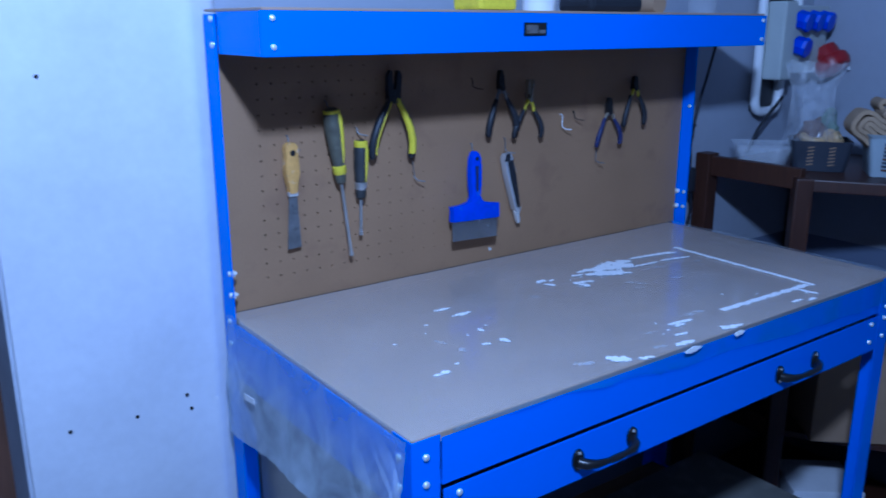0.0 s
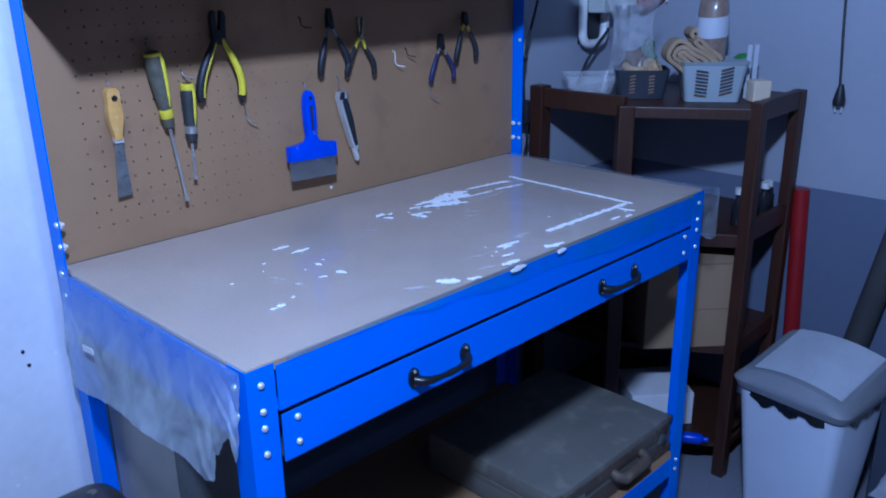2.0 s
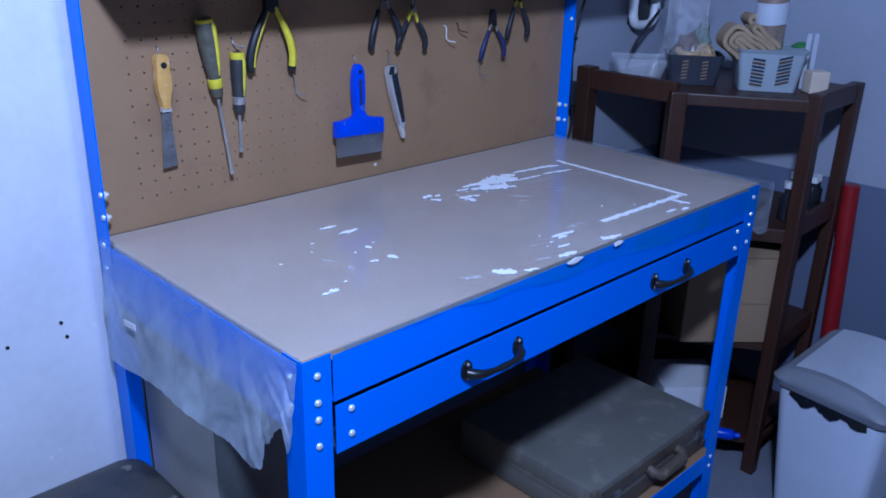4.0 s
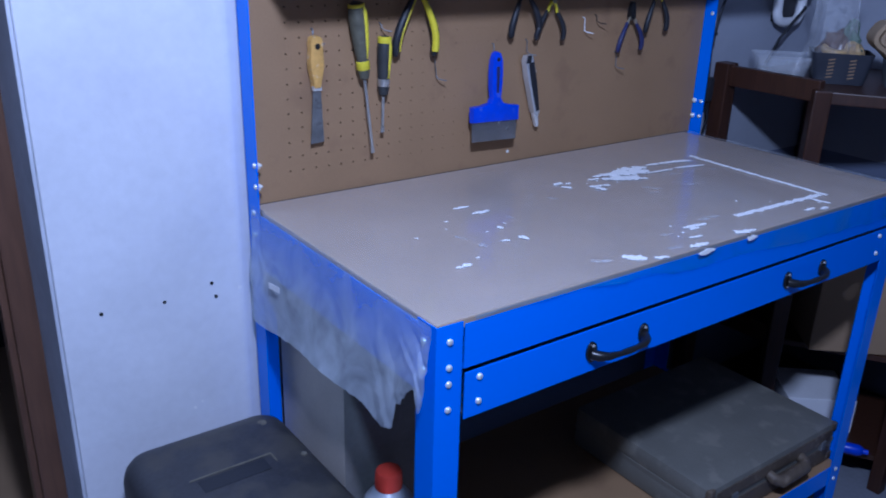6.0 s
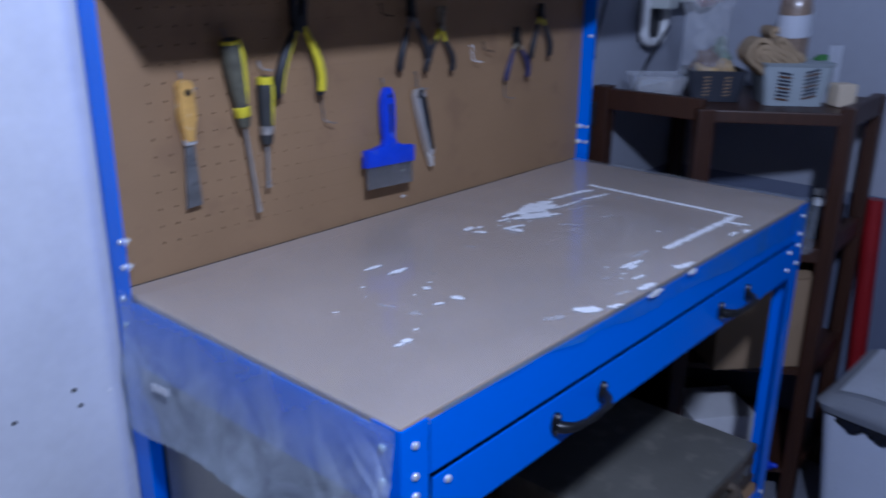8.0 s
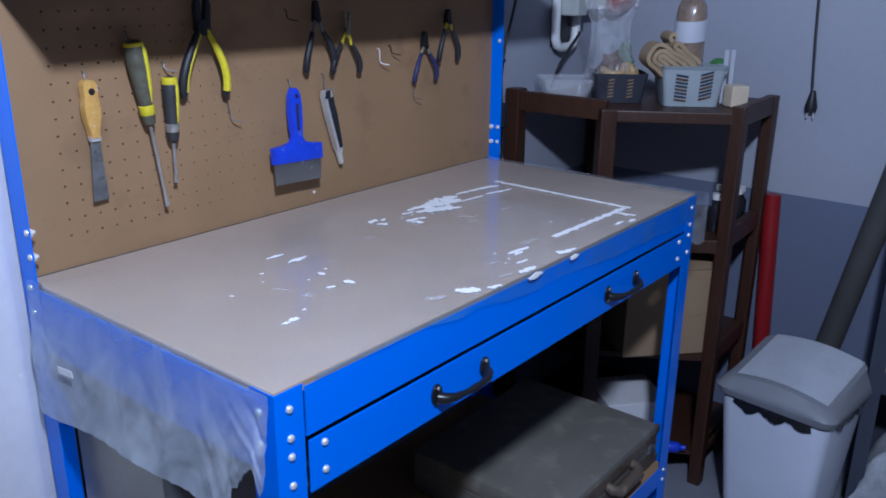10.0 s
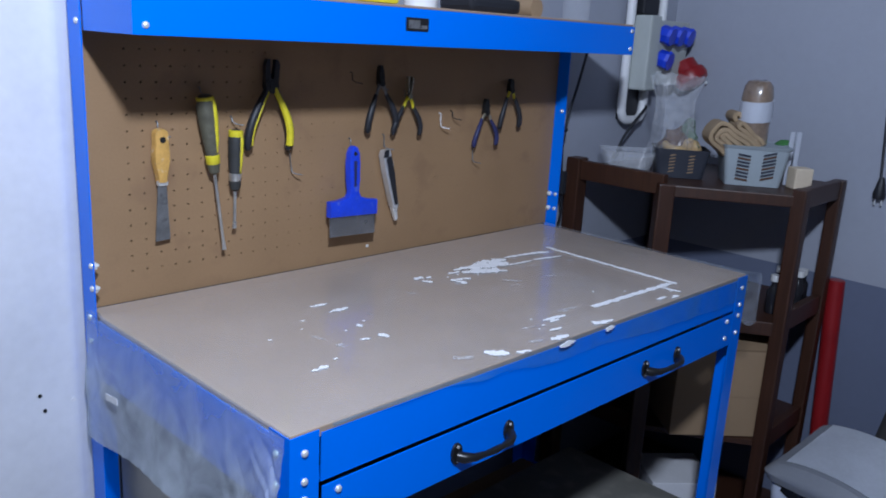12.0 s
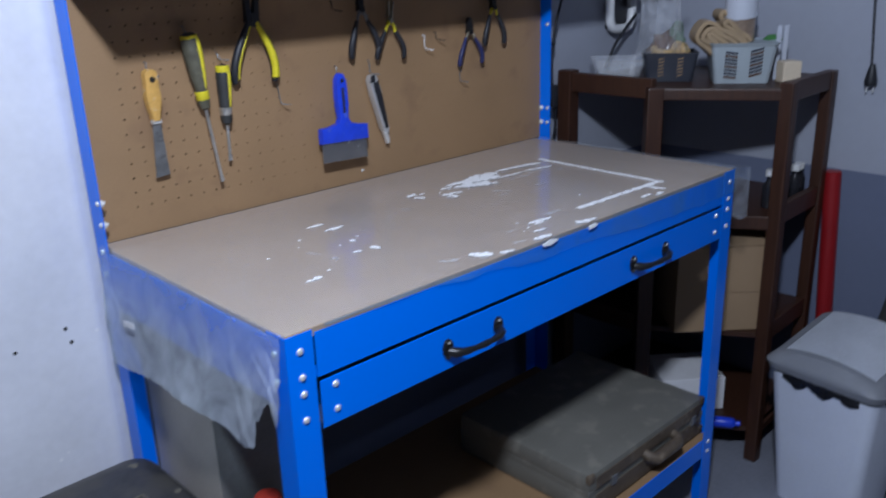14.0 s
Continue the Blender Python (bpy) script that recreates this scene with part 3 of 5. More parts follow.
for j in range(25):
    row = []
    for i in range(201):
        y = -0.012 - 0.543 * i / 200
        s = j / 24
        d = left_drop(y)
        u = y * 0.8 + (TOP - d * s) * 0.6
        out = 0.003 + 0.011 * s + 0.008 * s * wob(y * 7, 1.0, s * 1.4) + 0.003 * min(1, 3 * s) * wob(u * 22, 4.0, s * 1.5) + 0.0016 * min(1, 4 * s) * wob(u * 70, 9.0, s * 4)
        # gathered folds where the sheet is pulled round the front corner
        gather = min(1, max(0, (-0.40 - y) / 0.10))
        out += gather * min(1, 2.5 * s) * (0.0026 * wob((y + 0.10 * s) * 48, 3.0, s) + 0.0018 * wob((y + 0.10 * s) * 130, 6.0, s))
        row.append((-0.003 - out, y + 0.003 * s * wob(y * 7, s * 3, 9), TOP + 0.0012 - d * s))
    rows.append(row)
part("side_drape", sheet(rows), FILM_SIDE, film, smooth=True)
rows = []
for j in range(7):
    row = []
    for i in range(140):
        x = 0.06 + 1.098 * i / 139
        s = j / 6
        late = min(1, max(0, (x - 0.16) / 0.30))
        d = 0.003 + 0.010 * late + 0.038 * min(1, max(0, (x - 0.22) / 0.72)) + late * (0.009 * wob(x * 7, 0, 0) + 0.004 * wob(x * 26, 0, 2))
        row.append((x, -0.5575 - 0.003 * s - 0.003 * s * wob(x * 14, s * 2, 5), TOP + 0.0012 - max(0.002, d) * s))
    rows.append(row)
part("front_drape", sheet(rows), FILM_FRONT, film, smooth=True)
rows = []
for j in range(14):
    row = []
    for i in range(60):
        y = -0.555 + 0.52 * i / 59
        s = j / 13
        flare = 0.018 + 0.060 * max(0, -0.25 - y) / 0.30
        out = flare * min(1, s / 0.35) ** 0.7 + 0.026 * s * wob(y * 12, s * 2, 5) + 0.006 * min(1, 4 * s) * wob(y * 45, s * 4, 8)
        fall = 0.012 * min(1, s / 0.35) + (0.115 + 0.055 * wob(y * 9, 2, 0) + 0.016 * wob(y * 45, 3, 0)) * max(0, (s - 0.3) / 0.7)
        row.append((W + 0.002 + out, y, TOP + 0.0012 - fall))
    rows.append(row)
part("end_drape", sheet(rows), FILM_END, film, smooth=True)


# ---- filler smears on the film ----
def band(x, y, length, width, turn, seed, base, lift, ragged, spread):
    """A rough low band whose two sides waver apart and together."""
    bm = B()
    c, q = math.cos(radians(turn)), math.sin(radians(turn))
    n = max(14, int(length / 0.0011))
    rate = 0.0011 * 170 if length > 0.016 else 0.5
    low, high = [], []
    for k in range(n + 1):
        u = 2 * k / n - 1
        ends = max(0.04, 1 - abs(u) ** 3.0) ** 0.55
        drift = 0.22 * wob(k * rate * 0.35, seed, 12)
        sides = [width / 2 * ends * max(0.10, 0.80 + ragged * (0.75 * wob(k * rate * 0.5, seed, 7 * e) + 0.50 * wob(k * rate * 1.7, seed + 3, 7 * e) + 0.16 * wob(k * rate * 3.1, seed + 6, 7 * e))) + spread * ends for e in (1, 2)]
        for out, up, shrink in ((low, 0.0, 1.0), (high, lift, 0.9)):
            pair = []
            for e, side in ((1, sides[0]), (-1, sides[1])):
                du, dv = u * (length / 2 + spread) * (0.985 if up else 1.0), e * side * shrink + drift * width * ends
                pair.append(bm.verts.new((x + du * c - dv * q, y + du * q + dv * c, base + up)))
            out.append(pair)
    for k in range(n):
        bm.faces.new((high[k][0], high[k][1], high[k + 1][1], high[k + 1][0]))
        for e in (0, 1):
            bm.faces.new((low[k][e], low[k + 1][e], high[k + 1][e], high[k][e]))
    bm.faces.new((low[0][0], low[0][1], high[0][1], high[0][0])), bm.faces.new((low[n][0], low[n][1], high[n][1], high[n][0]))
    return bm


def smear(x, y, length, width, turn, seed, material=PLASTER, ragged=1.0):
    """A thin scraped patch of dried filler; thick ones thin out into a hazy rim."""
    base = TOP + 0.0019 + 0.00007 * (seed % 23)
    ob = tagged(link_mesh("filler_smear", band(x, y, length, width, turn, seed, base, 0.0006, ragged, 0.0), material), "dried white filler smear on the plastic film", "filler smear", "filler smears on the worktop")
    if material == PLASTER and length > 0.012:
        part("thin_rim", band(x, y, length, width, turn, seed + 90, TOP + 0.0016, 0.0002, ragged, 0.0022), FAINT, ob, "hazy thin rim")


# x, y, length, width, turn
SCATTER = [(0.304, -0.202, 0.040, 0.010, -8), (0.318, -0.240, 0.048, 0.013, 2), (0.297, -0.318, 0.017, 0.011, -78), (0.299, -0.375, 0.024, 0.014, -70), (0.266, -0.370, 0.018, 0.009, -22), (0.152, -0.419, 0.018, 0.014, -8), (0.137, -0.421, 0.015, 0.008, -6), (0.237, -0.250, 0.008, 0.005, 0), (0.183, -0.405, 0.009, 0.006, 20), (0.551, -0.184, 0.032, 0.016, 20), (0.550, -0.210, 0.026, 0.012, -55), (0.571, -0.192, 0.018, 0.010, 12)]
HEAP = [(0.742, -0.196, 0.088, 0.046, -18), (0.768, -0.182, 0.066, 0.026, -12), (0.700, -0.222, 0.062, 0.040, -30), (0.682, -0.186, 0.070, 0.014, -3), (0.668, -0.214, 0.040, 0.018, -35), (0.706, -0.196, 0.060, 0.022, -14), (0.724, -0.240, 0.030, 0.012, -40), (0.613, -0.236, 0.046, 0.012, -14), (0.600, -0.252, 0.022, 0.018, -60), (0.634, -0.198, 0.030, 0.008, -4)]
STREAKS = [(0.862, -0.187, 0.118, 0.011, -7), (0.898, -0.196, 0.060, 0.010, -16), (0.800, -0.226, 0.074, 0.007, -4), (0.884, -0.234, 0.078, 0.009, -12), (0.906, -0.515, 0.044, 0.010, -78)]
EDGE_SMEARS = [(0.384, -0.531, 0.046, 0.030, -42), (0.422, -0.552, 0.030, 0.013, -26), (0.583, -0.485, 0.066, 0.014, -6), (0.572, -0.494, 0.030, 0.010, 4), (0.540, -0.521, 0.034, 0.009, -8), (0.514, -0.549, 0.050, 0.018, -3), (0.628, -0.547, 0.040, 0.020, -8), (0.648, -0.551, 0.024, 0.010, -4), (0.838, -0.538, 0.036, 0.011, -6), (0.868, -0.549, 0.028, 0.012, 0)]
for n, (x, y, length, width, turn) in enumerate(SCATTER + EDGE_SMEARS):
    smear(x, y, 0.82 * length, 0.80 * width, turn, n + 1, PLASTER, 1.2)
for n, row in enumerate(HEAP + STREAKS):
    smear(*row, n + 32, PLASTER, 1.15)
random.seed(4)
for n in range(14):
    # crumbs scattered round the heap, the corner and the left-hand group
    cx, cy = ((0.66, -0.25), (0.25, -0.33), (0.56, -0.50), (0.80, -0.50))[n % 4]
    smear(cx + random.gauss(0, 0.055), max(-0.545, cy + random.gauss(0, 0.03)), random.uniform(0.003, 0.007), random.uniform(0.002, 0.004), random.uniform(-60, 60), n + 60)
FAINT_SMEARS = [(0.330, -0.514, 0.034, 0.016, -22), (0.690, -0.300, 0.040, 0.012, -50), (0.672, -0.322, 0.022, 0.008, -17), (0.783, -0.324, 0.024, 0.010, -25), (0.507, -0.490, 0.026, 0.009, -14), (0.480, -0.245, 0.022, 0.006, -55), (0.345, -0.286, 0.014, 0.008, -70), (0.222, -0.366, 0.014, 0.012, -22), (0.213, -0.324, 0.026, 0.010, -70), (0.219, -0.372, 0.014, 0.008, -40), (0.913, -0.271, 0.022, 0.010, -5), (0.470, -0.535, 0.030, 0.010, -10), (0.800, -0.252, 0.060, 0.010, -8), (0.640, -0.470, 0.050, 0.014, -6)]
for n, row in enumerate(FAINT_SMEARS):
    smear(*row, n + 41, FAINT)


def front_patch(x, z, width, height, seed):
    """Filler that ran over the edge on to the film in front."""
    rim = []
    for k in range(26):
        a = 2 * math.pi * k / 26
        r = 0.8 + 0.5 * wob(2.4 * math.cos(a) + seed, 2.4 * math.sin(a), seed)
        rim.append((x + r * width / 2 * math.cos(a), z + r * height / 2 * math.sin(a)))
    tagged(link_mesh("filler_smear", plate(B(), rim, -0.5625, -0.5612), PLASTER), "dried white filler smear on the film's front edge", "filler smear", "filler smears on the worktop")


front_patch(0.518, 0.893, 0.044, 0.011, 3)
front_patch(0.636, 0.893, 0.030, 0.010, 8)


def streak(x0, y0, x1, y1, width, seed):
    """A long ragged line of filler left where a panel's edge lay."""
    bm = B()
    n = 60
    way = Vector((x1 - x0, y1 - y0, 0))
    side = Vector((-way.y, way.x, 0)).normalized()
    left, right = [], []
    for k in range(n + 1):
        p = Vector((x0, y0, TOP + 0.0022)) + way * k / n
        a = width / 2 * (0.8 + 0.8 * wob(k * 0.28, seed, 0))
        b = width / 2 * (0.8 + 0.8 * wob(k * 0.33, seed, 7))
        left.append(bm.verts.new(p + side * max(0.001, a)))
        right.append(bm.verts.new(p - side * max(0.001, b)))
    for k in range(n):
        bm.faces.new((left[k], right[k], right[k + 1], left[k + 1]))
    made = bmesh.ops.extrude_face_region(bm, geom=list(bm.faces))
    bmesh.ops.translate(bm, vec=(0, 0, -0.0008), verts=[v for v in made["geom"] if isinstance(v, bmesh.types.BMVert)])
    tagged(link_mesh("filler_line", bm, PLASTER), "straight ragged line of dried white filler on the film", "filler smear", "filler smears on the worktop")


streak(0.962, -0.172, 0.953, -0.503, 0.0115, 1)
streak(0.944, -0.494, 0.692, -0.488, 0.0145, 2)
tape = B()
bmesh.ops.transform(box(tape, -0.0005, -0.020, -0.0052, 0.0005, 0.020, 0.0052, 0.0003), matrix=pose(-0.022, -0.128, 0.795, -7, 0, 0), verts=tape.verts)
tagged(link_mesh("masking_tape", tape, PAPER), "short strip of white tape on the hanging film", "tape")

# ---- tools on the pegboard ----
HANG_X, HANG_Z = 0.001, 0.0095  # where the rows of holes lie against the tools' own heights


def hook(x, z, drop=0.03, label="thin steel peg hook", material=None, swing=0.0):
    bm = B()
    x, z = x + HANG_X, z + HANG_Z
    pts = [(x, 0.004, z), (x, -0.004, z), (x, -0.007, z - 0.003), (x + swing * 0.4, -0.007, z - drop * 0.5), (x + swing, -0.008, z - drop + 0.004), (x + swing + 0.003, -0.013, z - drop), (x + swing + 0.014, -0.022, z - drop - 0.002)]
    tube(bm, pts, 0.0011, 6)
    return tagged(link_mesh("peg_hook", bm, material or BLADE, True), label, "hook", "hooks on the pegboard")


def rounded(points, cx, cz, rot):
    c, s = math.cos(radians(rot)), math.sin(radians(rot))
    return [(cx + x * c - z * s, cz + x * s + z * c) for x, z in points]


# putty knife
knife = thing("putty_knife", "putty knife with beech handle and dull steel blade", "putty knife", pose(0.124 + HANG_X, -0.012, 1.160 + HANG_Z))
hook(0.124, 1.182, 0.022)
bm = B()
side = [(-0.0112, 0.001), (-0.0095, 0.007), (-0.005, 0.0105), (0.001, 0.0115), (0.006, 0.0105), (0.0105, 0.007), (0.0122, 0.001), (0.0118, -0.012), (0.0128, -0.022), (0.0136, -0.032), (0.0128, -0.044), (0.0102, -0.056), (0.0082, -0.066), (0.007, -0.076), (-0.006, -0.076), (-0.0072, -0.066), (-0.0092, -0.056), (-0.0118, -0.044), (-0.0125, -0.032), (-0.0116, -0.022), (-0.0104, -0.012)]
plate(bm, side, -0.009, 0.006, 0.003)
handle = part("handle", bm, BEECH, knife, "worn beech handle with dark hole", smooth=True)
part("hanging_hole", cyl(B(), (0.001, -0.0096, -0.006), (0.001, -0.004, -0.006), 0.0052, seg=12), HOLE_SHADE, handle)
part("blade", plate(B(), [(-0.006, -0.074), (0.008, -0.074), (0.009, -0.092), (0.013, -0.172), (-0.013, -0.174), (-0.007, -0.092)], -0.002, -0.0005), BLADE, knife)
part("ferrule", box(B(), -0.007, -0.0065, -0.081, 0.009, 0.003, -0.073, 0.001), STEEL, knife)


def screwdriver(x, z_top, z_ferrule, z_tip, radius, lean, label, rings, taper, skin, stripe=40.0):
    """A driver that hangs tip down; rings are (place along the grip, length, width, material)."""
    ob = thing("screwdriver", label, "screwdriver", pose(x + HANG_X, -0.006 - radius, z_top + HANG_Z, 0, lean, 0), "screwdrivers on the pegboard")
    h, n = z_top - z_ferrule, z_top - z_tip
    prof = [(0.0002, 0.0), (radius * 0.55, -0.001), (radius * 0.88, -0.006), (radius, -0.018), (radius * 0.99, -h * 0.35), (radius * (0.5 + taper / 2), -h * 0.62), (radius * taper, -h * 0.80), (radius * taper * 1.05, -h * 0.9), (radius * taper * 0.98, -h), (radius * taper * 0.8, -h - 0.010), (0.003, -h - 0.014)]
    part("grip", lathe(B(), prof, seg=20), skin, ob, "dark rubber grip", smooth=True)
    pts = [(r * 0.80 * math.sin(radians(stripe)), -r * 0.80 * math.cos(radians(stripe)), z) for r, z in prof[2:7]]
    part("grip_stripe", tube(B(), pts, [0.0035, radius * 0.36, radius * 0.36, radius * 0.30, 0.0025], 10), YELLOW, ob, "yellow grip stripe", smooth=True)
    for at, length, wide, material in rings:
        z, r = -h * at, radius * wide
        part("collar", lathe(B(), [(r * 0.8, z - length), (r * 0.98, z - length * 0.85), (r, z - length * 0.1), (r * 0.85, z)], seg=20), material, ob, smooth=True)
    bm = cyl(B(), (0, 0, -h + 0.004), (0, 0, -n + 0.012), 0.0027, seg=10)
    plate(bm, [(-0.003, -n + 0.013), (0.003, -n + 0.013), (0.0036, -n), (-0.0036, -n)], -0.001, 0.001)
    part("shaft", bm, SHAFT, ob, smooth=True)
    return ob


screwdriver(0.199, 1.226, 1.104, 0.955, 0.0160, -7, "long screwdriver with grey and yellow grip", [(0.035, 0.007, 0.94, YELLOW), (0.83, 0.017, 0.76, YELLOW)], 0.66, GREY_GRIP, 34.0)
screwdriver(0.259, 1.166, 1.072, 0.992, 0.0128, 1.5, "short screwdriver with black and yellow grip", [(0.02, 0.013, 0.98, YELLOW), (0.80, 0.016, 0.86, SHAFT)], 0.80, DARK_GRIP, 30.0)
hook(0.200, 1.236, 0.012)
hook(0.259, 1.186, 0.012)


def pliers(x, z, size, spread, lean, jaw, grip, label, stripe=None, tip=0.05, jaw_w=0.011, neck=0.022, neck_material=None, gap=0.0):
    """Pliers that hang jaws up: two jaws, bare steel necks below the joint, dipped handles."""
    ob = thing("pliers", label, "pliers", pose(x + HANG_X, -0.016, z + HANG_Z, 0, lean, 0), "pliers on the pegboard")
    for s in (-1, 1):
        bm = plate(B(), [(s * 0.0004, 0.0), (s * jaw_w, 0.002), (s * jaw_w * 1.05, tip * 0.45), (s * (jaw_w * 0.75 + gap), tip * 0.8), (s * (jaw_w * 0.4 + gap), tip), (s * (0.0006 + gap), tip), (s * (0.0006 + gap * 0.6), tip * 0.5)], -0.006, 0.004, 0.001)
        part("jaw", bm, jaw, ob, smooth=True)
    bm = cyl(B(), (0, -0.008, 0), (0, 0.006, 0), jaw_w * 0.95, seg=16)
    cyl(bm, (0, -0.0095, 0), (0, -0.008, 0), jaw_w * 0.45, seg=12)
    part("joint", bm, jaw, ob, smooth=True)
    for s in (-1, 1):
        start = 0.004 + spread * (0.25 if neck > 0.004 else 0.09)
        if neck > 0.004:
            part("neck", tube(B(), [(s * 0.003, -0.003, -0.002), (s * start * 0.7, -0.003, -neck * 0.55), (s * start, -0.003, -neck - 0.003)], [0.0042, 0.0032, 0.003], 8), neck_material or NECK, ob, "bare steel neck", smooth=True)
        pts, rad = [], []
        for k in range(13):
            t = k / 12
            pts.append((s * (start + (spread - start) * (math.sin(t * 1.85) ** 1.1)), -0.002 - 0.004 * math.sin(3.1 * t), -neck - (size - neck) * t))
            rad.append((0.0036 + 0.0022 * math.sin(min(1, t * 1.5) * 1.57)) * (1 if t < 1 else 0.5) * (size / 0.08))
        arm = part("handle", tube(B(), pts, rad, 10), grip, ob, smooth=True)
        if stripe:
            wide, shift = (0.45, 0.0045) if s < 0 else (0.84, 0.0018)
            inner = [(p[0] - s * shift, p[1] - r * 0.5, p[2]) for p, r in list(zip(pts, rad))[0:12]]
            part("grip_stripe", tube(B(), inner, [r * wide for r in rad[0:12]], 8), stripe, arm, "yellow inlay", smooth=True)
    return ob


pliers(0.330, 1.238, 0.112, 0.043, 3, BLACK, BLACK, "black end-cutting pliers with black and yellow handles", YELLOW, 0.046, 0.0135, 0.003, None, 0.005)
pliers(0.583, 1.243, 0.094, 0.036, -3, IRON, BLACK, "black long-nose pliers with black handles", None, 0.034, 0.007, 0.022, BLADE)
pliers(0.659, 1.216, 0.078, 0.037, 3, NECK, BLACK, "curved steel pliers with black handles and yellow necks", None, 0.040, 0.0055, 0.020, YELLOW, 0.004)
pliers(0.897, 1.178, 0.076, 0.037, -1, IRON, NAVY_GRIP, "small cutting pliers with navy blue handles", None, 0.030, 0.0075, 0.014, NECK)
pliers(0.977, 1.226, 0.086, 0.034, -1, IRON, BLACK, "small black pliers with dark handles", None, 0.026, 0.0075, 0.016, YELLOW)
for x, z in ((0.330, 1.260), (0.586, 1.252), (0.659, 1.226), (0.898, 1.190), (0.976, 1.240)):
    hook(x, z, 0.02)
hook(0.378, 1.118, 0.040, swing=0.004)
hook(0.765, 1.178, 0.030, "bright bent white peg hook", WHITE)
hook(0.872, 1.100, 0.034)
hook(0.800, 1.182, 0.016, "dark empty peg hook", IRON)
hook(0.520, 1.262, 0.018, "dark empty peg hook", IRON)

# filling spatula
spat = thing("filling_knife", "wide filling knife with blue plastic handle and steel blade", "filling knife", pose(0.511 + HANG_X, -0.028, 1.015 + HANG_Z, -4, 2.0, 0))
bm = B()
grip = [(-0.009, 0.020), (-0.0125, 0.045), (-0.013, 0.075), (-0.011, 0.095), (-0.006, 0.106), (0.0, 0.109), (0.006, 0.106), (0.011, 0.095), (0.013, 0.075), (0.0125, 0.045), (0.010, 0.020), (0.016, 0.010), (0.035, 0.005), (0.058, 0.003), (0.058, -0.027), (-0.058, -0.027), (-0.058, 0.003), (-0.034, 0.005), (-0.014, 0.010)]
plate(bm, grip, -0.009, 0.006, 0.0025)
body = part("handle", bm, BLUE_PLASTIC, spat, smooth=True)
part("hanging_hole", cyl(B(), (0.0, -0.0096, 0.094), (0.0, -0.003, 0.094), 0.004, seg=12), HOLE_SHADE, body)
part("grip_recess", plate(B(), [(-0.003, 0.03), (0.003, 0.03), (0.004, 0.08), (-0.004, 0.08)], -0.0095, -0.0085), NAVY_GRIP, body)
part("blade", plate(B(), [(-0.057, -0.026), (0.057, -0.026), (0.0565, -0.066), (-0.0565, -0.066)], -0.002, -0.0008), SHEEN, spat)
hook(0.520, 1.136, 0.026)
# utility knife
cutter = thing("utility_knife", "grey and black utility knife hanging blade down", "utility knife", pose(0.603 + HANG_X, -0.014, 1.108 + HANG_Z, 0, -13, 0))
METAL_BODY = surface("grey_cast_body", (0.66, 0.67, 0.68), rough=0.32, metal=0.6, vary=0.1, scale=40, bump=0.05)
shell = part("body", plate(B(), [(-0.012, -0.006), (-0.006, 0.003), (0.008, 0.001), (0.012, -0.03), (0.010, -0.118), (0.003, -0.132), (-0.006, -0.118), (-0.012, -0.04)], -0.009, 0.006, 0.003), METAL_BODY, cutter, "grey cast metal body", smooth=True)
part("grip_inlay", plate(B(), [(-0.0065, -0.014), (0.008, -0.012), (0.0100, -0.05), (0.0075, -0.116), (-0.001, -0.116), (-0.0055, -0.05)], -0.0105, -0.008, 0.0008), BLACK, shell, "black inlay")
part("end_cap", plate(B(), [(-0.0125, -0.010), (-0.006, 0.0035), (0.004, 0.002), (0.000, -0.014)], -0.0105, -0.008, 0.0005), BLACK, shell, "black end cap")
part("tip", plate(B(), [(-0.006, -0.116), (0.008, -0.116), (0.005, -0.150), (-0.001, -0.152)], -0.005, 0.003, 0.001), STEEL, cutter)
hook(0.606, 1.140, 0.028)
tagged(link_mesh("screw_head", lathe(B(), [(0.0, 0.0), (0.0034, 0.0), (0.0032, 0.0016), (0.0004, 0.0026)], seg=12), GLINT_ZINC, True), "bright screw head in the pegboard", "screw").matrix_world = pose(0.576, -0.0005, 0.920) @ TO_FRONT

# ---- things on the upper shelf ----
bm = box(B(), 0.395, -0.185, 1.396, 0.475, -0.11, 1.432, 0.006)
tagged(link_mesh("yellow_box", bm, YELLOW), "small yellow plastic box on the upper shelf", "box")
tagged(link_mesh("white_tub", lathe(B(), [(0.0, 0.0), (0.03, 0.0), (0.034, 0.04), (0.0, 0.04)], (0.575, -0.13, 1.396)), WHITE, True), "small white plastic tub on the upper shelf", "tub")
tagged(link_mesh("dark_tray", box(B(), 0.66, -0.18, 1.396, 0.80, -0.09, 1.424, 0.01), BLACK), "black plastic tray on the upper shelf", "tray")
tagged(link_mesh("beige_roll", cyl(B(), (0.86, -0.17, 1.412), (0.86, -0.09, 1.412), 0.02), CARD, True), "beige paper roll on the upper shelf", "roll")
tagged(link_mesh("glass_jar", lathe(B(), [(0.0, 0.0), (0.03, 0.0), (0.032, 0.06), (0.02, 0.07), (0.0, 0.07)], (1.06, -0.12, 1.396)), CLEAR, True), "small clear jar on the upper shelf", "jar")

# ---- under the bench ----
case = thing("suitcase", "worn grey-green hard case lying on the lower shelf", "case", pose(0.921, -0.345, 0.239))
part("shell", box(B(), -0.229, -0.186, 0.0, 0.229, 0.186, 0.0515, 0.010), CASE, case, smooth=True)
bm = box(B(), -0.229, -0.187, 0.0525, 0.229, 0.187, 0.1, 0.013)
for v in bm.verts:
    # the lid sags a little in the middle and its edges are battered
    inside = max(0.0, 1 - (v.co.x / 0.22) ** 2)
    v.co.z -= 0.002 * inside * (v.co.z > 0.08)
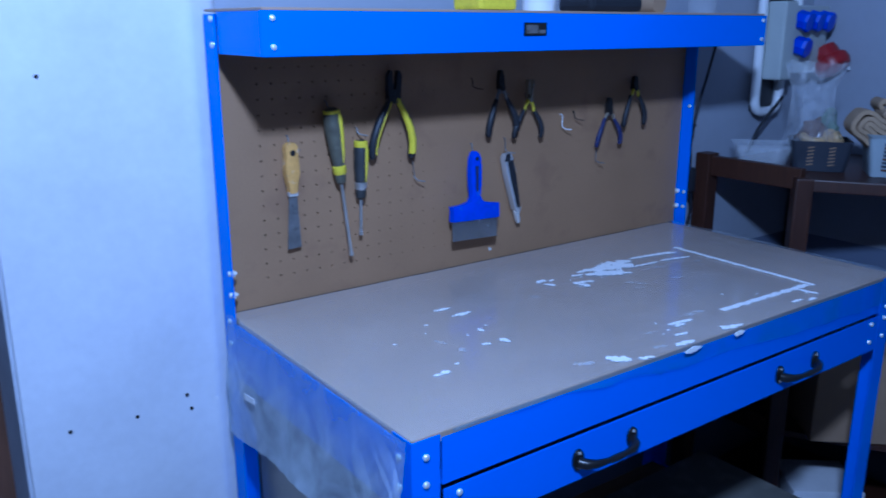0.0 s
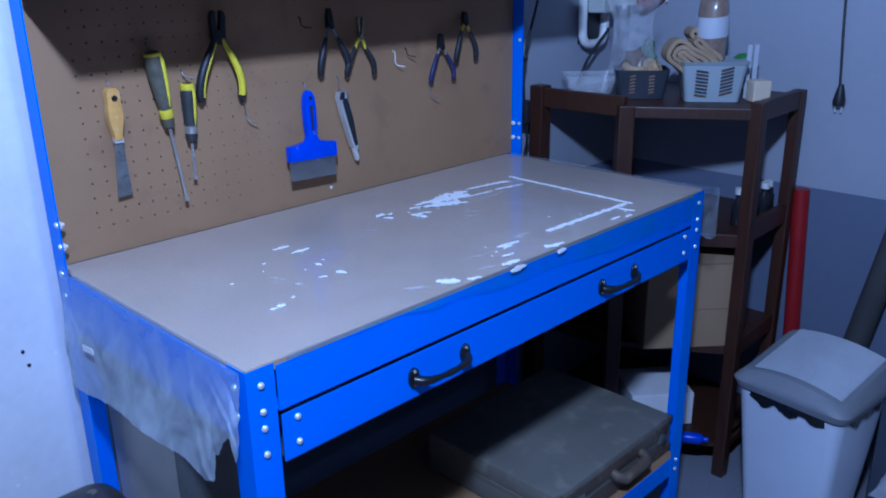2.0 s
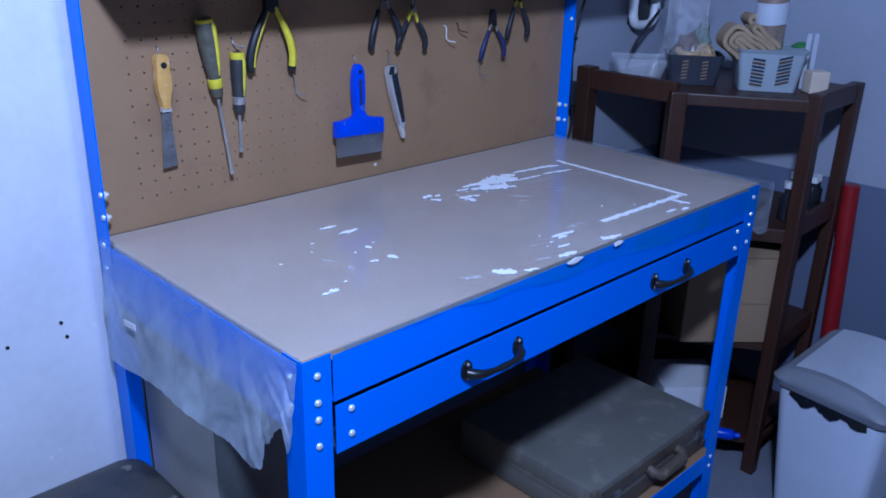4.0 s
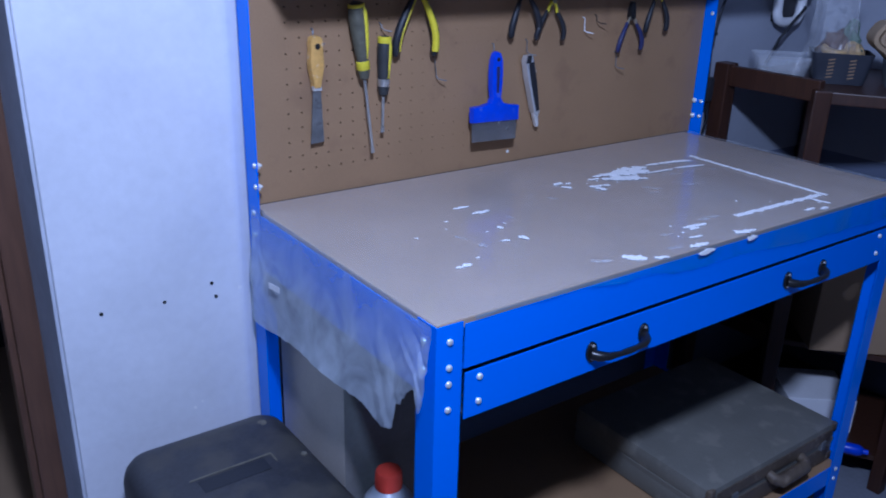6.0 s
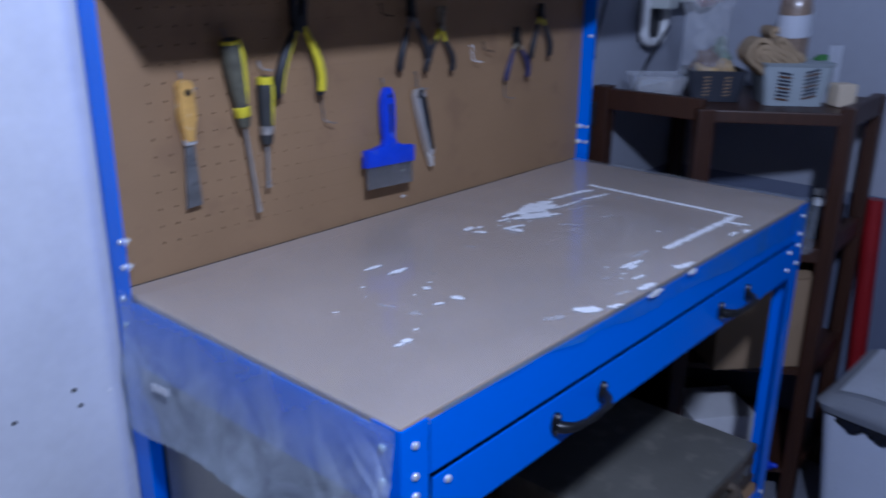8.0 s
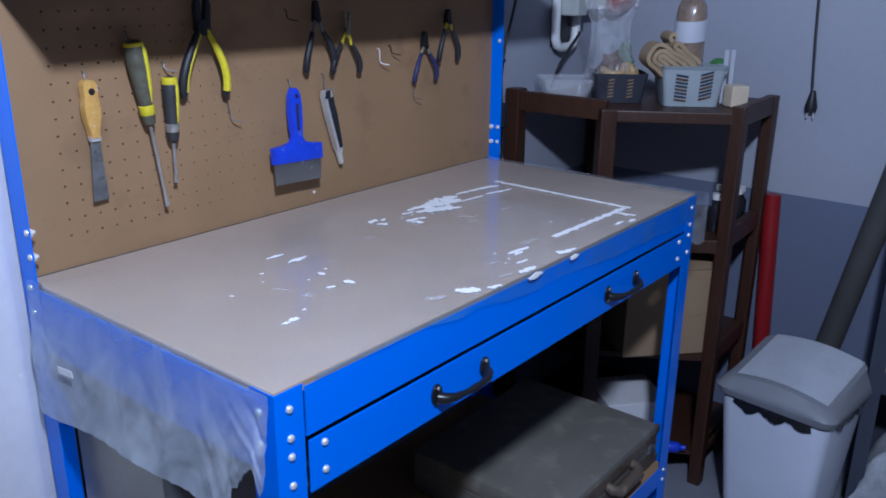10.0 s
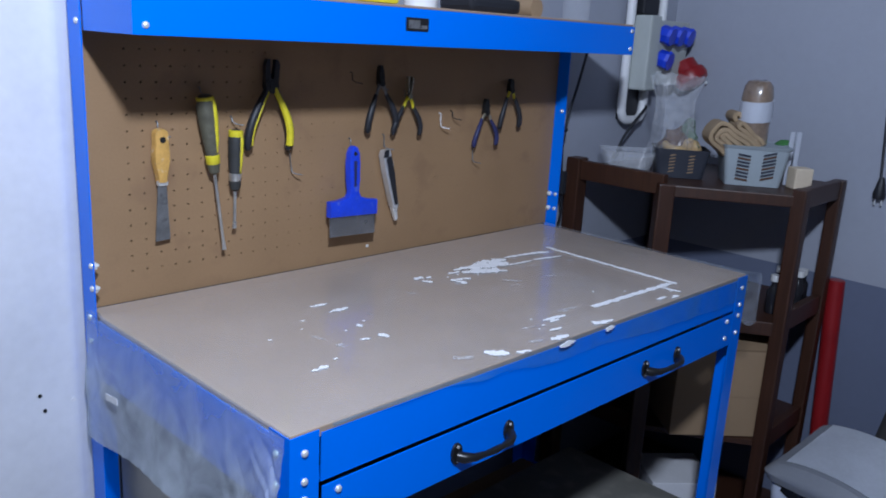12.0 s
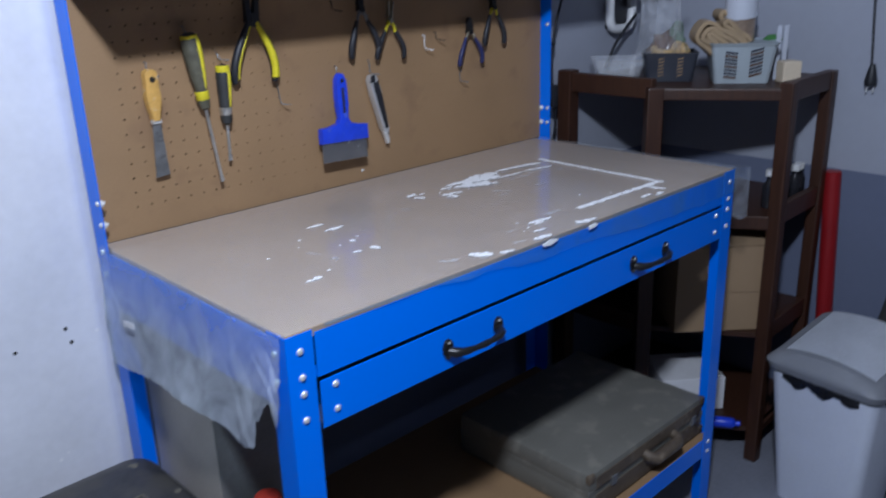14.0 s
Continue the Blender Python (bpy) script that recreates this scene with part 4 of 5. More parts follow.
part("lid", bm, CASE, case, smooth=True)
part("seam", box(B(), -0.2280, -0.1850, 0.046, 0.2280, 0.1850, 0.058, 0.001), CASE, case)
for x in (-0.219, 0.219):
    for z in (0.012, 0.088):
        part("corner_cap", box(B(), x - 0.0105, -0.1885, z - 0.010, x + 0.0105, -0.176, z + 0.010, 0.004), CASE_TRIM, case, "worn brown corner cap", smooth=True)
part("front_panel", box(B(), -0.206, -0.1882, 0.004, 0.206, -0.1862, 0.045, 0.001), CASE_TRIM, case, "brown worn front")
part("front_panel", box(B(), -0.206, -0.1892, 0.060, 0.206, -0.1872, 0.088, 0.001), CASE_TRIM, case, "brown worn front")
bm = tube(B(), [(-0.024, -0.184, 0.060), (-0.024, -0.199, 0.055), (-0.012, -0.209, 0.050), (0.078, -0.209, 0.050), (0.090, -0.199, 0.055), (0.090, -0.184, 0.060)], [0.011, 0.012, 0.014, 0.014, 0.012, 0.011], 12)
part("handle", bm, CASE_TRIM, case, "worn brown carrying handle", smooth=True)
for x in (-0.145, 0.178):
    part("latch", box(B(), x - 0.009, -0.1925, 0.044, x + 0.009, -0.184, 0.066, 0.002), BLADE, case, "small metal latch")
carton = thing("grey_carton", "dull grey-beige carton standing on the lower shelf", "carton", pose(0.15, -0.095, 0.239))
part("body", box(B(), -0.105, -0.14, 0.0, 0.095, 0.10, 0.47, 0.0006), CARD_GREY, carton)
# darker plate paints in the shade on the carton's front
part("front_side", box(B(), -0.1045, -0.1425, 0.002, 0.093, -0.1405, 0.468), SHADED_BOARD, carton, "front face with its shade painted in")
part("flap", box(B(), -0.105, -0.14, 0.471, 0.095, -0.017, 0.474, 0.001), CARD_GREY, carton)
bottle = thing("bottle", "white plastic bottle with red screw cap", "bottle", pose(0.094, -0.300, 0.248))
part("body", lathe(B(), [(0.0, -0.009), (0.042, -0.009), (0.045, 0.01), (0.045, 0.162), (0.042, 0.188), (0.027, 0.208), (0.020, 0.214), (0.0, 0.214)]), MILKY, bottle, smooth=True)
bm = lathe(B(), [(0.0, 0.214), (0.0238, 0.214), (0.0244, 0.219), (0.0234, 0.241), (0.0210, 0.2455), (0.0, 0.247)], seg=28)
part("cap", bm, RED_CAP, bottle, "red ribbed screw cap", smooth=True)

# ---- black tool case by the wall ----
tool_case = thing("tool_case", "dusty black plastic tool case standing by the wall", "tool case", pose(-0.135, -0.217, 0.0, 0, 0, 0.5))


def rounded_block(hx, hy, r, profile, seg=8):
    """A block with rounded corners; profile is (inset, height) from bottom to top."""
    bm = B()
    rings = []
    for inset, z in profile:
        ring = []
        for cx, cy, a0 in ((1, 1, 0), (-1, 1, 90), (-1, -1, 180), (1, -1, 270)):
            for k in range(seg):
                a = radians(a0 + 90 * k / (seg - 1))
                rr = max(0.004, r - inset)
                ring.append(bm.verts.new((cx * (hx - inset - rr) + rr * math.cos(a), cy * (hy - inset - rr) + rr * math.sin(a), z)))
        rings.append(ring)
    n = len(rings[0])
    for a, b in zip(rings, rings[1:]):
        for k in range(n):
            bm.faces.new((a[k], a[(k + 1) % n], b[(k + 1) % n], b[k]))
    bm.faces.new(rings[0][::-1]), bm.faces.new(rings[-1])
    return bm


part("lower_body", rounded_block(0.140, 0.184, 0.045, [(0.006, 0.0), (0.0, 0.01), (0.0, 0.40), (0.004, 0.416)]), BLACK, tool_case, smooth=True)
lid = part("lid", rounded_block(0.147, 0.190, 0.052, [(0.004, 0.418), (0.0, 0.424), (0.0, 0.478), (0.004, 0.494), (0.013, 0.506), (0.026, 0.5125), (0.045, 0.515), (0.08, 0.516)]), DUSTY, tool_case, "dusty black lid", smooth=True)
bm = box(B(), -0.060, 0.000, 0.5150, 0.055, 0.034, 0.5168, 0.001)
part("handle_bed", bm, BLACK, lid)
# pale tan on the ridge is dust and a painted edge highlight
bm = box(B(), -0.070, 0.0385, 0.5150, 0.072, 0.0410, 0.5182, 0.0008)
box(bm, 0.0695, 0.014, 0.5150, 0.072, 0.0384, 0.5180, 0.0008)
part("handle_rim", bm, DUST, lid, "worn dusty moulding with its edge highlight painted in")
part("rivet", cyl(B(), (0.118, 0.010, 0.512), (0.118, 0.010, 0.5152), 0.0055), DUST, lid)
part("rivet", cyl(B(), (0.098, 0.135, 0.512), (0.098, 0.135, 0.5152), 0.0085), DUST, lid)
part("latch", box(B(), 0.05, -0.21, 0.40, 0.11, -0.195, 0.47, 0.004), BLUE_PLASTIC, tool_case, "blue latch")

# ---- corner shelf ----
stand = thing("corner_shelf", "dark brown wooden corner shelf with open tiers", "corner shelf")
P_BACK, P_MID, P_FRONT, P_WALL = (1.310, 0.014), (1.310, -0.252), (1.480, -0.517), (1.735, -0.508)


def leg(x, y, w, d, top, turn):
    bm = box(B(), -w / 2, -d / 2, 0.0, w / 2, d / 2, top, 0.004)
    bmesh.ops.transform(bm, matrix=pose(x, y, 0, 0, 0, turn), verts=bm.verts)
    return bm


def bar(a, b, z0, z1, thick):
    a, b = Vector((*a, 0)), Vector((*b, 0))
    n = (b - a).length
    bm = box(B(), 0, -thick / 2, z0, n, thick / 2, z1, 0.003)
    bmesh.ops.transform(bm, matrix=Matrix.Translation(a) @ Matrix.Rotation(math.atan2(b.y - a.y, b.x - a.x), 4, "Z"), verts=bm.verts)
    return bm


part("leg", leg(*P_BACK, 0.042, 0.042, 1.056, 0), DARK_WOOD, stand)
part("leg", leg(*P_MID, 0.046, 0.040, 1.030, 45), DARK_WOOD, stand)
part("leg", leg(*P_FRONT, 0.034, 0.034, 1.043, 0), DARK_WOOD, stand)
part("leg", leg(*P_WALL, 0.032, 0.032, 1.043, 0), DARK_WOOD, stand)
part("leg", leg(1.765, 0.022, 0.032, 0.032, 1.02, 0), DARK_WOOD, stand)
part("side_rail", bar(P_BACK, P_MID, 1.000, 1.050, 0.022), DARK_WOOD, stand)
part("side_rail", bar(P_FRONT, P_WALL, 0.995, 1.0435, 0.022), DARK_WOOD, stand)
part("front_rail", bar(P_MID, P_FRONT, 0.998, 1.0268, 0.016), DARK_WOOD, stand)
for z, up in ((0.10, 0.0), (0.384, 0.0285), (0.7065, 0.0285)):
    part("side_rail", bar(P_BACK, P_MID, z - 0.022, z + up, 0.02), DARK_WOOD, stand)
    part("side_rail", bar(P_FRONT, P_WALL, z - 0.022, z + up, 0.02), DARK_WOOD, stand)
part("front_rail", bar(P_MID, P_FRONT, 0.672, 0.7075, 0.016), DARK_WOOD, stand)
for z in (0.10, 0.384, 0.7065, 1.026):
    bm = B()
    ring = [(P_BACK[0], 0.04), P_MID, P_FRONT, (1.78, P_WALL[1]), (1.78, 0.04)]
    low = [bm.verts.new((x, y, z - 0.014)) for x, y in ring]
    high = [bm.verts.new((x, y, z)) for x, y in ring]
    bm.faces.new(low[::-1]), bm.faces.new(high)
    for k in range(5):
        bm.faces.new((low[k], low[(k + 1) % 5], high[(k + 1) % 5], high[k]))
    part("tier", bm, DARK_WOOD, stand)

# things on the corner shelf; DIAG runs along its slanted front
Z = 1.027


def diag(x, y, z=Z, turn=-48.0):
    return pose(x, y, z, 0, 0, turn)


tray = thing("small_tub", "small clear plastic tub with ribbed sides", "basket", diag(1.400, -0.080))
part("tub", frustum(B(), (0.052, 0.043), (0.068, 0.056), 0.0, 0.056, 0.0025), CLEAR_RIM, tray, smooth=True)
part("rim", frustum(B(), (0.069, 0.057), (0.072, 0.060), 0.051, 0.057, 0.005), CLEAR_RIM, tray)
for x in (-0.030, 0.004, 0.036):
    part("rib", box(B(), x - 0.002, -0.0012, 0.004, x + 0.002, 0.0012, 0.050, 0.0006), CLEAR_RIM, tray).matrix_local = pose(0, -0.0448, 0.0, 13.0, 0, 0)
tub = thing("dark_tub", "charcoal plastic tub holding wooden rings", "tub", diag(1.470, -0.192, Z, -54.0))
part("tub", frustum(B(), (0.058, 0.050), (0.070, 0.062), 0.0, 0.074, 0.003), TUB, tub, smooth=True)
for gx in (-0.024, 0.024):
    for k in range(6):
        z = 0.012 + 0.0086 * k
        part("slot", plate(B(), [(gx - 0.007, z), (gx + 0.007, z + 0.003), (gx + 0.007, z + 0.0058), (gx - 0.007, z + 0.0028)], -0.0008, 0.0008), CARD, tub, "slot showing the wood behind it").matrix_local = pose(0, -0.0508, 0.002, 9.2, 0, 0)


def wood_ring(r, thick):
    """A turned ring with rounded lips."""
    prof = [(r * 0.55, -thick / 2), (r * 0.9, -thick / 2), (r, -thick / 4), (r, thick / 4), (r * 0.9, thick / 2), (r * 0.55, thick / 2), (r * 0.5, 0.0)]
    return lathe(B(), prof, seg=22)


for x, y, z, r, thick, tilt, spin in ((-0.016, -0.012, 0.077, 0.033, 0.016, 14, 20), (0.022, -0.008, 0.078, 0.022, 0.015, 68, 35), (0.040, 0.004, 0.076, 0.020, 0.014, 60, 70), (0.004, 0.018, 0.084, 0.027, 0.014, 30, 140)):
    part("wood_ring", wood_ring(r, thick), RING, tub, "pale turned wooden ring", smooth=True).matrix_local = pose(x, y, z, tilt, 0, spin)
for name, label, material, x, y, r, top in (("brown_wad", "brown wad in the bag", JAMB_WOOD, -0.012, 0.018, 0.036, 0.122), ("green_wad", "dull green wad in the bag", SAGE, 0.020, 0.026, 0.028, 0.145)):
    bm = lathe(B(), [(0.001, 0.05), (r * 0.8, 0.056), (r, 0.075), (r * 0.9, 0.095), (r * 0.6, top - 0.012), (r * 0.25, top - 0.003), (0.001, top)], (x, y, 0.0), 20)
    for v in bm.verts:
        v.co += Vector((wob(v.co.x * 45, v.co.y * 45, v.co.z * 45), wob(v.co.x * 45, v.co.y * 45, v.co.z * 45 + 9), wob(v.co.x * 45, v.co.y * 45, v.co.z * 45 + 21))) * 0.016
    part(name, bm, material, tub, label)
bag = thing("plastic_bag", "crumpled clear plastic bag standing in the tub", "plastic bag", diag(1.452, -0.174, Z + 0.062))
rows = []
for j in range(30):
    t = j / 29
    rad = 0.056 - 0.012 * math.sin(min(1, t / 0.62) * 1.57) + 0.021 * max(0, (t - 0.70) / 0.30) ** 0.8
    ring = []
    for k in range(61):
        a = 2 * math.pi * k / 60
        c, q = math.cos(a), math.sin(a)
        f = 1 + 0.20 * wob(2.4 * c, 2.4 * q, 1.6 * t) + 0.13 * wob(6 * c, 6 * q, 1.2 * t + 7)
        ring.append((rad * f * c * 1.08, rad * f * q * 0.72, 0.196 * t + 0.014 * t * wob(3 * c, 3 * q, 20)))
    rows.append(ring)
part("bag", sheet(rows), BAG, bag, smooth=True)
basket = thing("basket", "light grey plastic basket with slotted sides", "basket", diag(1.545, -0.351, Z, -55.0))


part("tub", frustum(B(), (0.066, 0.060), (0.079, 0.074), 0.0, 0.098, 0.003), GREY_PLASTIC, basket, smooth=True)
part("rim", frustum(B(), (0.0795, 0.0745), (0.084, 0.079), 0.092, 0.1, 0.006), GREY_PLASTIC, basket)
for gx in (-0.030, 0.030):
    for k in range(8):
        z = 0.014 + 0.0088 * k
        rise = -0.004 if gx < 0 else 0.009
        bm = plate(B(), [(gx - 0.015, z), (gx + 0.015, z + rise), (gx + 0.015, z + rise + 0.0045), (gx - 0.015, z + 0.0045)], -0.0008, 0.0008)
        part("slot", bm, RACK if k % 3 else JAMB_WOOD, basket, "dark slanting slot").matrix_local = pose(0, -0.0622, 0.002, 9.0, 0, 0)
can = thing("brown_jar", "brown wrapped jar with white label band in the basket", "jar", pose(1.545, -0.345, Z + 0.058) @ Matrix.Diagonal((0.95, 0.95, 1.0, 1)))
bm = lathe(B(), [(0.0, 0.0), (0.036, 0.0), (0.039, 0.02), (0.0385, 0.06), (0.0395, 0.11), (0.039, 0.160), (0.036, 0.183), (0.028, 0.196), (0.012, 0.200), (0.0, 0.199)], seg=40)
for v in bm.verts:
    # crumpled wrapping
    f = 1 + 0.07 * wob(v.co.x * 60, v.co.y * 60, v.co.z * 28) + 0.04 * wob(v.co.x * 150, v.co.y * 150, v.co.z * 70)
    v.co.x, v.co.y, v.co.z = v.co.x * f, v.co.y * f, v.co.z + 0.003 * wob(v.co.x * 90, v.co.y * 90, 3)
part("body", bm, BROWN_CAN, can, smooth=True)
bm = lathe(B(), [(0.0412, 0.100), (0.0418, 0.100), (0.0420, 0.125), (0.0416, 0.150), (0.0410, 0.150)], seg=40)
for v in bm.verts:
    v.co.z += 0.14 * v.co.x + 0.003 * wob(v.co.x * 40, v.co.y * 40, 1)
part("label_band", bm, MILKY, can, smooth=True)
felt = thing("felt_pieces", "folded tan felt pieces stuffed in the basket", "felt", pose(1.490, -0.287, Z + 0.086, 0, 0, -48))


def felt_fold(foot, tip, gap, depth, half, seed):
    """One thick piece folded double: two leaves that meet in a round bend at the tip."""
    a, b = Vector(foot), Vector(tip)
    way = (b - a).normalized()
    side = Vector((-way.y, way.x))
    rows = []
    for n in range(31):
        if n < 10:
            p, out = a.lerp(b, n / 10) + side * gap, side
        elif n > 20:
            p, out = b.lerp(a, (n - 20) / 10) - side * gap, -side
        else:
            bend = radians(18 * (n - 10))
            out = math.cos(bend) * side + math.sin(bend) * way
            p = b + gap * out
        p = p + Vector((0.005 * wob(p.x * 28, p.y * 28, seed), 0.005 * wob(p.x * 28, p.y * 28, seed + 9)))
        near = -depth + 0.005 * wob(n * 0.25, seed, 2)
        rows.append([(q.x, y, q.y) for q, y in ((p + out * half, near + 0.002), (p + out * half * 0.6, near), (p - out * half * 0.6, near), (p - out * half, near + 0.002), (p - out * half, depth), (p + out * half, depth), (p + out * half, near + 0.002))])
    bm = sheet(rows)
    for row in (rows[0], rows[-1]):
        bm.faces.new([bm.verts.new(q) for q in row[:6]])
    return bm


for foot, tip, gap, half, y0 in (((0.088, -0.034), (-0.004, 0.032), 0.0058, 0.0054, -0.020), ((0.088, -0.034), (-0.005, 0.033), 0.0174, 0.0055, -0.018), ((0.088, -0.034), (-0.006, 0.034), 0.0292, 0.0055, -0.014), ((0.094, 0.010), (0.040, 0.060), 0.0058, 0.0054, -0.006), ((0.094, 0.012), (0.034, 0.078), 0.0062, 0.0056, 0.026)):
    part("felt_fold", felt_fold(foot, tip, gap, 0.036, half, 2), FELT, felt, smooth=True).matrix_local = pose(0, y0, 0, 0, 0, 0)
green = tagged(link_mesh("green_cloth", lathe(B(), [(0.0, 0.0), (0.02, 0.002), (0.024, 0.012), (0.012, 0.022), (0.0, 0.024)], (1.622, -0.398, Z + 0.088)), surface("green_cloth", (0.06, 0.2, 0.05), rough=0.9), True), "bit of green cloth in the basket", "cloth")
block = thing("cream_block", "cream coloured box block beside the basket", "block", diag(1.580, -0.466, Z, -40))
part("block", box(B(), -0.023, -0.022, 0.0, 0.023, 0.022, 0.053, 0.004), CREAM, block)
for x in (-0.008, 0.010):
    bm = box(B(), x - 0.006, 0.032, 0.0, x + 0.006, 0.038, 0.135, 0.002)
    stick = tagged(link_mesh("white_stick", bm, MILKY), "upright flat white stick behind the block", "stick", "white sticks")
    stick.matrix_world = diag(1.588, -0.454, Z, -40)

# carton and papers on lower tiers
carton = thing("cardboard_box", "brown cardboard box on the corner shelf", "cardboard box", diag(1.412, -0.422, 0.385, -42))
part("body", box(B(), -0.12, 0.0, 0.0, 0.12, 0.19, 0.235, 0.002), CARD, carton)
part("front_flap", box(B(), -0.119, -0.0022, 0.110, 0.119, -0.0004, 0.235, 0.0005), CARD, carton)
bm = box(B(), -0.12, -0.001, 0.237, 0.12, 0.08, 0.240, 0.0005)
bmesh.ops.rotate(bm, cent=(0, 0, 0.237), matrix=Matrix.Rotation(radians(12), 3, "X"), verts=bm.verts)
part("flap", bm, CARD, carton)
bm = box(B(), 0.1205, 0.0, 0.13, 0.123, 0.18, 0.275, 0.0005)
bmesh.ops.rotate(bm, cent=(0.1205, 0, 0.20), matrix=Matrix.Rotation(radians(6), 3, "Y"), verts=bm.verts)
part("flap", bm, CARD, carton)
papers = thing("paper_stack", "stack of white papers on the lowest tier", "papers", diag(1.46, -0.36, 0.101, -40))
part("paper_block", box(B(), -0.11, 0.0, 0.0, 0.07, 0.17, 0.10, 0.002), PAPER, papers)
bottle2 = tagged(link_mesh("blue_bottle", lathe(B(), [(0.0, 0.0), (0.013, 0.0), (0.015, 0.004), (0.015, 0.05), (0.012, 0.058), (0.007, 0.062), (0.007, 0.074), (0.0, 0.074)], seg=18), BLUE_PLASTIC, True), "small blue bottle lying on the lowest tier", "bottle")
bottle2.matrix_world = pose(1.405, -0.428, 0.117, 0, 90, -60)
for x, y, h in ((1.545, -0.462, 0.084), (1.590, -0.470, 0.078), (1.632, -0.462, 0.080), (1.674, -0.472, 0.076), (1.716, -0.464, 0.072), (1.660, -0.428, 0.080)):
    vial = thing("small_bottle", "small dark glass bottle with silver cap on a tier", "bottle", pose(x, y, 0.7070), "small bottles on the corner shelf")
    part("body", lathe(B(), [(0.0, 0.0), (0.016, 0.0), (0.0175, 0.004), (0.0175, h * 0.68), (0.009, h * 0.84), (0.008, h), (0.0, h)], seg=16), DARK_GLASS, vial, smooth=True)
    part("cap", lathe(B(), [(0.0, h), (0.0125, h), (0.0125, h + 0.016), (0.0, h + 0.0165)], seg=14), GLINT_ZINC, vial, "bright silver cap", smooth=True)

# ---- wall fittings ----
socket = thing("socket_box", "grey wall distribution box with blue and red power sockets", "socket box", pose(1.553, 0.0, 1.226))
# black plate drawn longer: its lower end is the housing's painted shadow
part("plate_and_shadow", box(B(), -0.034, 0.034, -0.080, 0.052, 0.0495, 0.26, 0.003), BLACK, socket)
part("housing", box(B(), -0.034, -0.035, 0.006, 0.020, 0.019, 0.206, 0.006), BOX_GREY, socket)
part("mount", box(B(), 0.021, -0.018, 0.020, 0.200, 0.048, 0.196, 0.004), BOX_GREY, socket)
part("cable_cover", box(B(), -0.014, 0.004, 0.208, 0.062, 0.049, 0.30, 0.006), BLACK, socket, "black cable cover")
for dx, z in ((0.052, 0.094), (0.052, 0.160), (0.104, 0.160), (0.154, 0.160)):
    ob = part("blue_socket", cyl(B(), (dx, -0.019, z), (dx + 0.003, -0.044, z - 0.006), 0.0255, 0.0245, 8), BLUE_PLASTIC, socket, "blue socket with lid", smooth=True)
    part("socket_lid", cyl(B(), (dx + 0.003, -0.044, z - 0.006), (dx + 0.004, -0.052, z - 0.008), 0.0275, 0.025, 8), BLUE_PLASTIC, ob, smooth=True)
hood = lathe(B(), [(0.0, 0.0), (0.034, 0.0), (0.036, 0.030), (0.046, 0.034), (0.049, 0.050), (0.044, 0.066), (0.030, 0.074), (0.0, 0.077)], seg=14)
bmesh.ops.transform(hood, matrix=Matrix.Translation((0.200, -0.012, 0.080)) @ Vector((-0.02, -0.62, -0.78)).to_track_quat("Z", "X").to_matrix().to_4x4(), verts=hood.verts)
ob = part("red_socket", hood, RED, socket, "red three-phase socket with hinged hood", smooth=True)
part("socket_label", box(B(), 0.222, -0.080, 0.026, 0.232, -0.076, 0.036, 0.0005), WHITE, ob, "small white mark")
pipe_bm = tube(B(), [(1.506, 0.024, 2.0), (1.506, 0.024, 1.190), (1.508, 0.024, 1.170), (1.518, 0.024, 1.153), (1.536, 0.024, 1.145), (1.584, 0.024, 1.145), (1.602, 0.024, 1.151), (1.613, 0.024, 1.167), (1.616, 0.024, 1.19), (1.616, 0.024, 1.236)], 0.0125, 14)
tagged(link_mesh("conduit_pipe", pipe_bm, WHITE, True), "white plastic conduit bent under the socket box", "conduit")
tagged(link_mesh("conduit_pipe", tube(B(), [(1.660, 0.020, 1.405), (1.656, 0.020, 1.7), (1.650, 0.020, 2.2)], 0.012, 14), WHITE, True), "straight white plastic conduit above the socket box", "conduit")
bm = tube(B(), [(1.628, 0.035, 1.200), (1.610, 0.008, 1.180), (1.56, 0.002, 1.152), (1.51, 0.006, 1.105), (1.485, 0.02, 1.04)], 0.004, 8)
tagged(link_mesh("thin_cable", bm, BLACK, True), "black cable hanging from the socket box", "cable")
lead = thing("power_lead", "black power lead with inline switch hanging beside the bench", "cable")
pts = [(1.29, 0.0, 1.40), (1.285, 0.0, 1.32), (1.258, 0.0, 1.24), (1.230, 0.0, 1.17), (1.218, 0.0, 1.09), (1.223, 0.0, 1.02), (1.233, 0.0, 0.97), (1.246, 0.005, 0.92), (1.236, 0.01, 0.86), (1.232, 0.01, 0.7)]
part("lead", tube(B(), pts, 0.0035, 8), BLACK, lead, smooth=True)
part("switch", box(B(), 1.219, -0.010, 0.965, 1.239, 0.008, 1.027, 0.006), BLACK, lead, smooth=True)
part("clip", box(B(), 1.190, -0.006, 1.128, 1.228, 0.006, 1.137, 0.002), BLACK, lead)
plug = thing("hanging_plug", "black two-pin plug hanging on a cable", "plug")
pts = [(1.776, -0.570, 2.2), (1.776, -0.570, 1.6), (1.777, -0.572, 1.37), (1.777, -0.582, 1.2), (1.776, -0.594, 1.05)]
part("lead", tube(B(), pts, 0.0035, 8), BLACK, plug, smooth=True)
part("plug_body", lathe(B(), [(0.0, 0.0), (0.014, 0.0), (0.016, 0.012), (0.010, 0.04), (0.006, 0.055), (0.0, 0.056)], (1.774, -0.597, 1.005), 14), BLACK, plug, smooth=True)
